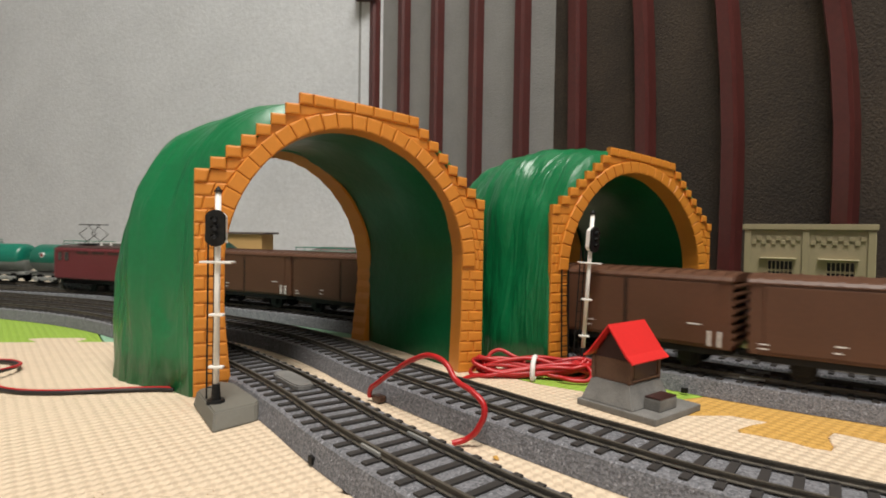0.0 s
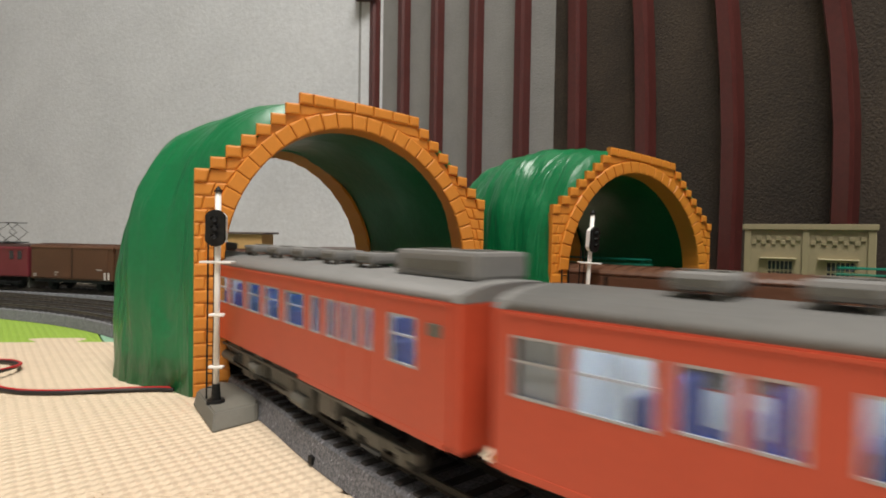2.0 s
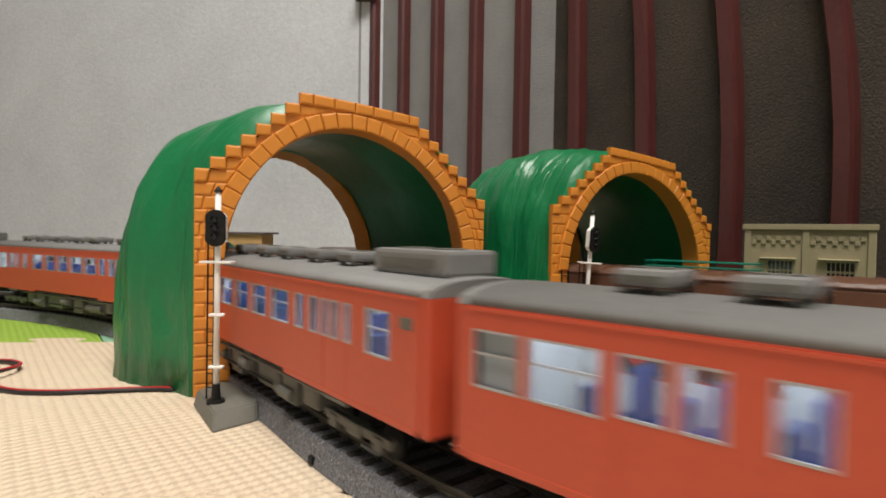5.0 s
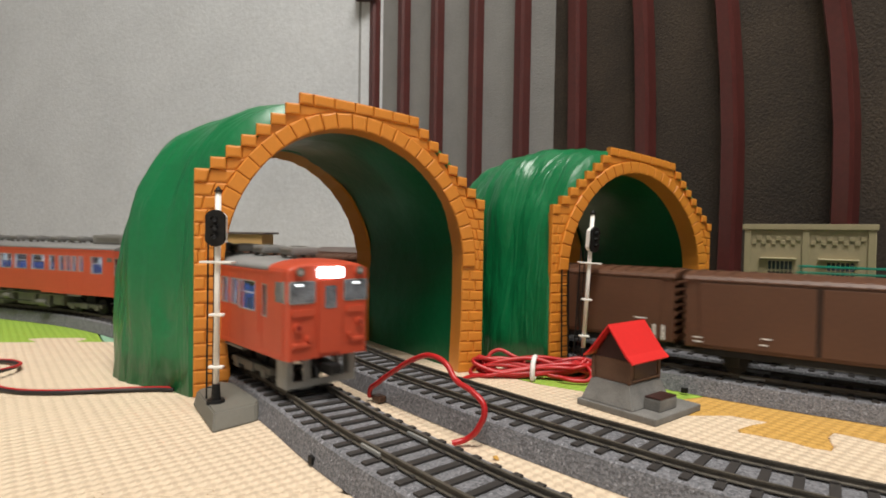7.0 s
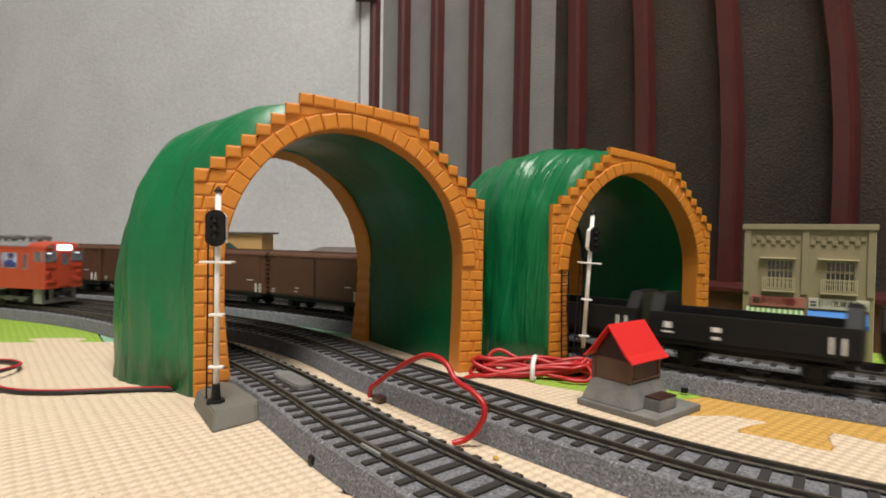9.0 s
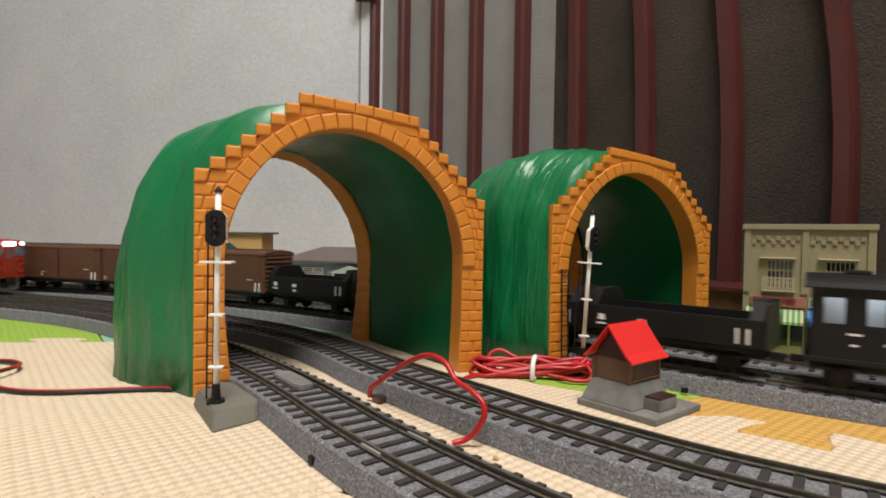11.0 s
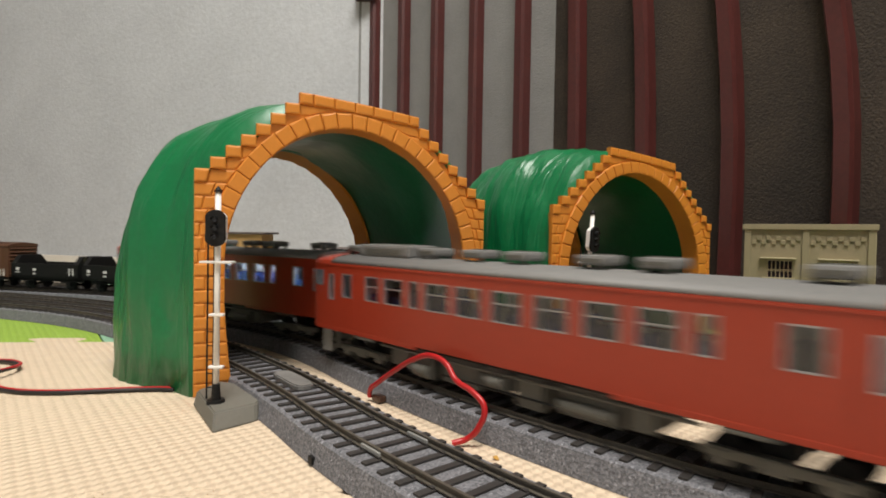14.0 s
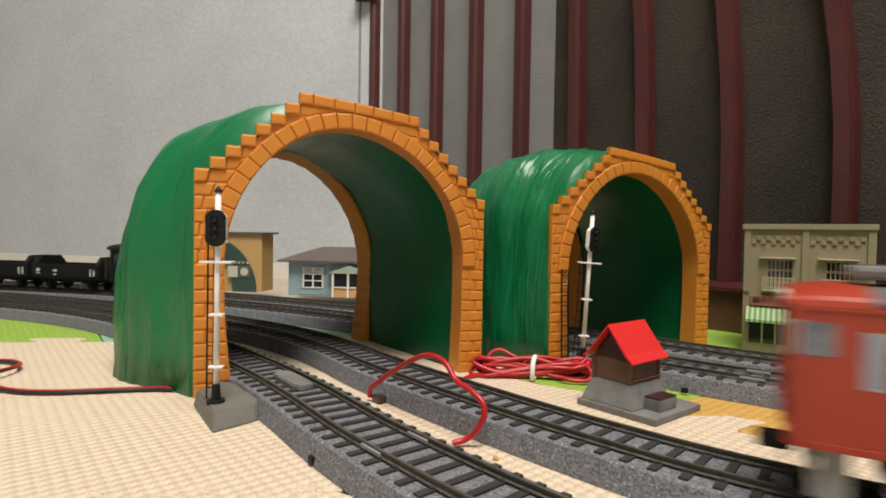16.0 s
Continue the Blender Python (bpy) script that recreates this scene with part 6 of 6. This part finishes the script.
def gondola():
    L, h = 0.0860, 0.0172
    z0, z1 = 0.0118, 0.0272
    car = thing("gondola_wagon", "black open model gondola wagon with raised end boards", "model gondola", "black gondolas of the freight train")
    part("deck", bbox(-L / 2, L / 2, -h, h, z0, z0 + 0.0025, 0.0004), M["black"], car)
    for s in (-1, 1):
        part("side_board", bbox(-L / 2, L / 2, s * h - 0.0008, s * h + 0.0008, z0 + 0.0024, z1, 0.0003), M["black"], car, "black side board")
        y = s * (h + 0.0009)
        for x, z, w, hh in ((-L / 2 + 0.006, z0 + 0.0075, 0.0012, 0.0070), (-L / 2 + 0.0105, z0 + 0.0075, 0.0012, 0.0070), (0.012, z0 + 0.0090, 0.0040, 0.0022), (0.012, z0 + 0.0050, 0.0034, 0.0014), (L / 2 - 0.009, z0 + 0.0092, 0.0036, 0.0030), (L / 2 - 0.009, z0 + 0.0058, 0.0052, 0.0008)):
            part("marking", bbox(x - w / 2, x + w / 2, min(y, y + s * 0.0003), max(y, y + s * 0.0003), z - hh / 2, z + hh / 2), M["tie"], car, "white painted mark")
    for e in (-1, 1):
        x = e * (L / 2)
        pts = [(x, -h, z0), (x, h, z0), (x, h, z1), (x, h * 0.62, z1 + 0.0080), (x, -h * 0.62, z1 + 0.0080), (x, -h, z1)]
        part("end_board", prism(bmesh.new(), pts, (-e * 0.0060, 0, 0)), M["black"], car, "black raised end board")
        if e < 0:
            for k in range(5):
                y = -h * 0.56 + h * 0.28 * k
                part("end_rib", bbox(x - 0.0008, x + 0.0002, y - 0.0012, y + 0.0012, z0 + 0.001, z1 + 0.0070, 0.0002), M["olive"], car, "drab olive end rib")
        part("coupler", bbox(e * (L / 2 + 0.0022) - 0.0034, e * (L / 2 + 0.0022) + 0.0034, -0.0022, 0.0022, 0.0078, 0.0108, 0.0005), M["black"], car)
    for i in range(5):
        part("cross_bar", bbox(-L / 2 + 0.012 + i * 0.0155, -L / 2 + 0.0135 + i * 0.0155, -h + 0.0009, h - 0.0009, z0 + 0.0026, z0 + 0.0040), M["black"], car)
    wheels(car, 0.0265)
    part("frame", bbox(-L / 2 + 0.002, L / 2 - 0.002, -0.0080, 0.0080, 0.0080, z0 + 0.0002, 0.0004), M["black"], car)
    return car


def caboose():
    L, h = 0.0620, 0.0172
    z0, z1 = 0.0118, 0.0440
    B0, B1 = -L / 2 + 0.0120, L / 2 - 0.0030
    car = thing("brake_van", "black model brake van with lit windows and red tail lamps", "model caboose")
    part("deck", bbox(-L / 2, L / 2, -h, h, z0, z0 + 0.0022, 0.0004), M["black"], car)
    body = new("body")
    body.parent = car
    Lb = B1 - B0
    wz = [(Lb - b, Lb - a, 0.0285, 0.0395) for a, b in ((0.0040, 0.0115), (0.0190, 0.0252), (0.0360, 0.0420))]
    for s in (-1, 1):
        bm = side_wall(Lb, s * h * 0.94, wz, z0 + 0.002, 0, 0, z1)
        bmesh.ops.translate(bm, vec=((B0 + B1) / 2, 0, 0), verts=bm.verts)
        part("side_wall", bm, M["black"], body)
        for a, b, c, d in wz:
            w = part("window", bbox(B0 + a, B0 + b, s * h * 0.91 - 0.0001, s * h * 0.91 + 0.0001, c, d), M["glass"], body)
            w.visible_shadow = False
        for x, z, w in ((B0 + 0.010, 0.0235, 0.0060), (B0 + 0.008, 0.0215, 0.0042), (B0 + 0.020, 0.0212, 0.0036), (B0 + 0.032, 0.0245, 0.0050), (B0 + 0.032, 0.0200, 0.0024)):
            y = s * (h * 0.94 + 0.0006)
            part("marking", bbox(x - w / 2, x + w / 2, y - 0.0002, y + 0.0002, z - 0.0004, z + 0.0004), M["tie"], body)
    for x in (B0, B1):
        part("end_wall", bbox(x - 0.0005, x + 0.0005, -h * 0.94, h * 0.94, z0 + 0.002, z1), M["black"], body)
    part("roof", prism(bmesh.new(), [(-L / 2 + 0.004, y, z) for y, z in [(h + 0.001, z1 - 0.0008)] + roof_profile(h + 0.001, z1 - 0.0002, 0.0052) + [(-h - 0.001, z1 - 0.0008)]], (L - 0.004, 0, 0)), M["black"], body, "dark arched roof")
    for x in (-0.006, 0.012):
        part("roof_vent", bbox(x - 0.005, x + 0.005, -0.0040, 0.0040, z1 + 0.0046, z1 + 0.0066, 0.0006), M["black"], body)
    for y in (-0.0080, 0.0080):
        part("light_strip", bbox(B0 + 0.004, B1 - 0.004, y - 0.0016, y + 0.0016, z1 - 0.0018, z1 - 0.0012), M["strip"], body, "glowing white light strip")
        part("inner_lining", bbox(B0 + 0.0008, B1 - 0.0008, y * 0.3 - 0.0003, y * 0.3 + 0.0003, z0 + 0.003, z1 - 0.0025), M["cabin"], body)
    for e in (-1, 1):
        x = e * (L / 2 - 0.0006)
        part("end_board", bbox(x - 0.0006, x + 0.0006, -h * 0.86, h * 0.86, z0 + 0.002, z0 + 0.0130, 0.0002), M["under"] if e < 0 else M["black"], car, "drab end rail panel")
        for s in (-1, 1):
            part("corner_post", bbox(x - 0.0006, x + 0.0006, s * h * 0.86 - 0.0006, s * h * 0.86 + 0.0006, z0 + 0.002, z0 + 0.0145), M["black"], car)
        part("coupler", bbox(e * (L / 2 + 0.0022) - 0.0034, e * (L / 2 + 0.0022) + 0.0034, -0.0022, 0.0022, 0.0078, 0.0108, 0.0005), M["black"], car)
    for s in (-1, 1):
        part("tail_lamp", bcyl((-L / 2 - 0.0002, s * 0.0105, z0 + 0.0098), (-L / 2 - 0.0034, s * 0.0105, z0 + 0.0098), 0.0012, n=14), M["tail"], car, "glowing red tail lamp")
        part("lamp_cap", bbox(-L / 2 - 0.0034, -L / 2 - 0.0002, s * 0.0105 - 0.0015, s * 0.0105 + 0.0015, z0 + 0.0116, z0 + 0.0132, 0.0003), M["tie"], car)
    wheels(car, 0.0180)
    part("frame", bbox(-L / 2 + 0.002, L / 2 - 0.002, -0.0080, 0.0080, 0.0080, z0 + 0.0002, 0.0004), M["black"], car)
    return car


def electric_loco():
    L, h = 0.1960, 0.0172
    z0, z1 = 0.0125, 0.0440
    car = thing("electric_locomotive", "maroon model electric locomotive with two raised pantographs", "model locomotive")
    part("body", bbox(-L / 2, L / 2, -h, h, z0, z1, 0.0018), M["maroon"], car, "maroon box body")
    part("roof", prism(bmesh.new(), [(-L / 2 + 0.003, y, z) for y, z in roof_profile(h - 0.001, z1 - 0.0006, 0.0036)], (L - 0.006, 0, 0)), M["slat_side"], car, "dark roof")
    for s in (-1, 1):
        for x in (-L / 2 + 0.010, -L / 2 + 0.020, L / 2 - 0.020, L / 2 - 0.010):
            part("cab_window", bbox(x - 0.0026, x + 0.0026, s * h - 0.0004, s * h + 0.0004, 0.0310, 0.0395, 0.0002), M["dark_glass"], car)
        for i in range(6):
            x = -0.055 + i * 0.022
            part("louvre", bbox(x - 0.0080, x + 0.0080, s * h - 0.0003, s * h + 0.0004, 0.0385, 0.0408, 0.0001), M["slat_side"], car)
        part("hand_rail", bcyl((-L / 2 + 0.004, s * (h + 0.0010), 0.0420), (L / 2 - 0.004, s * (h + 0.0010), 0.0420), 0.0003, n=6), M["maroon"], car)
    for e in (-1, 1):
        for s in (-1, 1):
            part("windscreen", bbox(e * L / 2 - 0.0006, e * L / 2 + 0.0006, s * 0.0080 - 0.0050, s * 0.0080 + 0.0050, 0.0300, 0.0400, 0.0003), M["pale_glass"], car)
        part("headlight", bcyl((e * (L / 2 - 0.002), 0, 0.0440), (e * (L / 2 + 0.0012), 0, 0.0440), 0.0024, n=14), M["tie"], car)
        part("number_plate", bbox(e * L / 2 - 0.0005, e * L / 2 + 0.0007, -0.0045, 0.0045, 0.0240, 0.0265, 0.0002), M["tie"], car)
    for x in (-0.066, 0.0, 0.066):
        bogie(car, x, M["black"], 0.0062, 0.030, 0.0138)
    for x, up in ((-0.060, 1.0), (0.062, 0.95)):
        pan = new("pantograph")
        pan.parent = car
        zb = z1 + 0.0034
        part("base_frame", bbox(x - 0.012, x + 0.012, -0.0090, 0.0090, zb, zb + 0.0010, 0.0003), M["black"], pan)
        zm, zt = zb + 0.001 + 0.0105 * up, zb + 0.002 + 0.0190 * up
        for s in (-1, 1):
            bm = bmesh.new()
            for e in (-1, 1):
                cyl(bm, (x - e * 0.004, s * 0.0075, zb + 0.0008), (x + e * (0.0125 if up > 0.5 else 0.022), s * 0.0065, zm), 0.00035, n=6)
                cyl(bm, (x + e * (0.0125 if up > 0.5 else 0.022), s * 0.0065, zm), (x - e * 0.002, s * 0.0050, zt), 0.0003, n=6)
            part("arm", bm, M["black"], pan)
        part("contact_strip", bbox(x - 0.0080, x + 0.0080, -0.0110, 0.0110, zt, zt + 0.0008, 0.0003), M["black"], pan)
    for x in (-0.020, 0.0, 0.020, 0.034):
        part("roof_box", bbox(x - 0.0075, x + 0.0075, -0.0060, 0.0060, z1 + 0.0020, z1 + 0.0050, 0.0006), M["under"], car)
        part("insulator", bcyl((x + 0.009, 0.006, z1 + 0.0020), (x + 0.009, 0.006, z1 + 0.0062), 0.0010, n=10), M["tie"], car)
    part("roof_wire", bcyl((-0.048, 0.006, z1 + 0.0064), (0.062, 0.006, z1 + 0.0064), 0.0003, n=6), M["tie"], car)
    for e in (-1, 1):
        part("coupler", bbox(e * (L / 2 + 0.0022) - 0.0034, e * (L / 2 + 0.0022) + 0.0034, -0.0022, 0.0022, 0.0078, 0.0108, 0.0005), M["black"], car)
        part("step_guard", bbox(e * (L / 2 - 0.004) - 0.0006, e * (L / 2 - 0.004) + 0.0006, -0.0130, 0.0130, 0.0010, 0.0120, 0.0002), M["under"], car)
    part("frame", bbox(-L / 2 + 0.003, L / 2 - 0.003, -0.0100, 0.0100, 0.0080, z0 + 0.0004, 0.0004), M["black"], car)
    return car


def tank_car():
    L, r = 0.1500, 0.0165
    zc = 0.0285
    car = thing("tank_wagon", "green and grey model tank wagon with a roof walkway", "model tank wagon", "tank wagons of the outer train")
    # barrel lofted in three runs, grey below
    def barrel(a0, a1):
        bm = bmesh.new()
        rings = []
        for x, k in ((-L / 2 + 0.002, 0.55), (-L / 2 + 0.0035, 0.86), (-L / 2 + 0.007, 1.0), (L / 2 - 0.007, 1.0), (L / 2 - 0.0035, 0.86), (L / 2 - 0.002, 0.55)):
            rings.append([bm.verts.new((x, r * k * math.cos(a), zc + r * k * math.sin(a))) for a in np.linspace(a0, a1, 20)])
        for r1, r2 in zip(rings[:-1], rings[1:]):
            for j in range(19):
                bm.faces.new([r1[j], r1[j + 1], r2[j + 1], r2[j]])
        bm.faces.new(rings[0])
        bm.faces.new(list(reversed(rings[-1])))
        return bm
    part("barrel", barrel(-0.25, math.pi + 0.25), M["tank"], car, "green upper tank barrel", True)
    part("barrel", barrel(math.pi + 0.25, 2 * math.pi - 0.25), M["tank_grey"], car, "grey lower tank barrel", True)
    part("walkway", bbox(-0.032, 0.032, -0.0060, 0.0060, zc + r + 0.0010, zc + r + 0.0016), M["tank"], car, "green roof walkway")
    for x in (-0.030, 0.0, 0.030):
        for s in (-1, 1):
            part("stanchion", bcyl((x, s * 0.0058, zc + r - 0.0020), (x, s * 0.0058, zc + r + 0.0046), 0.0003, n=6), M["tank"], car)
    for s in (-1, 1):
        part("hand_rail", bcyl((-0.031, s * 0.0058, zc + r + 0.0046), (0.031, s * 0.0058, zc + r + 0.0046), 0.0004, n=6), M["tank"], car)
        part("emblem", bcyl((-0.050, s * (r - 0.0030), zc + 0.0045), (-0.050, s * (r + 0.0002), zc + 0.0045), 0.0030, n=20), M["tie"], car, "round pale emblem")
        part("emblem", bcyl((-0.050, s * (r - 0.0030), zc + 0.0045), (-0.050, s * (r + 0.0004), zc + 0.0045), 0.0021, n=20), M["ink_red"], car)
        part("ladder", box(bmesh.new(), 0.004, 0.010, s * r - 0.0006, s * r + 0.0006, 0.012, zc + 0.004), M["tank_grey"], car)
    part("frame", bbox(-L / 2, L / 2, -0.0090, 0.0090, 0.0090, 0.0128, 0.0006), M["tank_grey"], car, "grey underframe")
    for x in (-0.050, 0.050):
        bogie(car, x, M["tank_grey"], 0.0054, 0.022, 0.0132)
    for e in (-1, 1):
        part("coupler", bbox(e * (L / 2 + 0.0022) - 0.0036, e * (L / 2 + 0.0022) + 0.0036, -0.0022, 0.0022, 0.0078, 0.0108, 0.0005), M["black"], car)
        bm = bmesh.new()
        for y in (-0.008, 0.008):
            cyl(bm, (e * (L / 2 - 0.0005), y, 0.0125), (e * (L / 2 - 0.0005), y, 0.0250), 0.0004, n=6)
        cyl(bm, (e * (L / 2 - 0.0005), -0.008, 0.0250), (e * (L / 2 - 0.0005), 0.008, 0.0250), 0.0004, n=6)
        part("end_rail", bm, M["tank_grey"], car)
    return car


loco = electric_loco()
bx = boxcar()
boxes = [bx] + [copy_thing(bx, Matrix.Identity(4)) for _ in range(11)]
gd = gondola()
gondolas = [gd] + [copy_thing(gd, Matrix.Identity(4)) for _ in range(3)]
van = caboose()
tk = tank_car()
tanks = [tk] + [copy_thing(tk, Matrix.Identity(4)) for _ in range(4)]


# ---- what moves ----
def ride(car, line, span, place, facing):
    """Keys a car along its line; place(t) is the arc length of its middle, facing +1 where its nose looks along the line."""
    rows = []
    t = 0.0
    while t < 16.001:
        s = place(t)
        a, b = line.at(s - span / 2), line.at(s + span / 2)
        d = (b - a) * facing
        m = (a + b) / 2
        rows.append((t, Matrix.Translation((m[0], m[1], RAIL)) @ Matrix.Rotation(math.atan2(d[1], d[0]), 4, "Z")))
        t += 0.25
    walk(car, rows)


def smooth(ts, ss):
    """Arc length at any time: a gentle curve through the given pairs, going on evenly past the ends."""
    ts, ss = np.array(ts), np.array(ss)
    v = np.gradient(ss, ts)

    def f(t):
        if t <= ts[0]:
            return ss[0] + v[0] * (t - ts[0])
        if t >= ts[-1]:
            return ss[-1] + v[-1] * (t - ts[-1])
        i = int(np.searchsorted(ts, t)) - 1
        h = ts[i + 1] - ts[i]
        x = (t - ts[i]) / h
        return (2 * x**3 - 3 * x**2 + 1) * ss[i] + (x**3 - 2 * x**2 + x) * h * v[i] + (3 * x**2 - 2 * x**3) * ss[i + 1] + (x**3 - x**2) * h * v[i + 1]
    return f


def motions():
    # going away on the inner track: the head of the train
    head1 = smooth([0.0, 0.5, 1.0, 2.0, 3.5, 6.3, 7.0, 9.0, 9.2], [-0.010, 0.087, 0.190, 0.378, 0.660, 1.153, 1.284, 1.648, 1.685])
    pitch, slack = 0.2665, (0.0035, 0.0070, 0.0025, 0.0050)
    for i, c in enumerate(cars1):
        # two pairs, cabs outward
        ride(c, LINE_A, 0.178, lambda t, i=i: SA + head1(t) - 0.1285 - pitch * i + slack[i], 1 if i % 2 == 0 else -1)
    # coming on the second track
    head2 = smooth([0.0, 11.3, 12.5, 13.0, 13.5, 14.0, 14.5, 14.8, 15.2, 15.6, 16.0], [4.50, 1.875, 1.599, 1.483, 1.3655, 1.244, 1.118, 1.042, 0.945, 0.851, 0.762])
    for i, c in enumerate(cars2):
        ride(c, LINE_B, 0.178, lambda t, i=i: head2(t) + 0.1285 + pitch * i, -1)
    # freight on the third track: where the last boxcar ends
    end3 = smooth([0.0, 2.0, 6.5, 7.5, 9.0, 11.3, 12.0, 15.0, 16.0], [1.653, 1.8824, 2.3895, 2.499, 2.6635, 2.915, 2.990, 3.342, 3.470])
    ride(loco, LINE_C, 0.132, lambda t: end3(t) + 12 * 0.1092 + 0.1025, 1)
    for i, c in enumerate(boxes):
        ride(c, LINE_C, 0.062, lambda t, i=i: end3(t) + 0.1092 * (i + 0.5), 1)
    for i, c in enumerate(gondolas):
        ride(c, LINE_C, 0.053, lambda t, i=i: end3(t) - 0.0925 * (i + 0.5), 1)
    ride(van, LINE_C, 0.042, lambda t: end3(t) - 0.37 - 0.040, 1)
    # tank wagons the other way on the outer track
    last4 = smooth([0.0, 6.5, 7.5, 16.0], [3.395, 2.575, 2.458, 1.45])
    for i, c in enumerate(tanks):
        ride(c, LINE_D, 0.100, lambda t, i=i: last4(t) - 0.160 * (i + 0.5) + 0.002, -1)


motions()
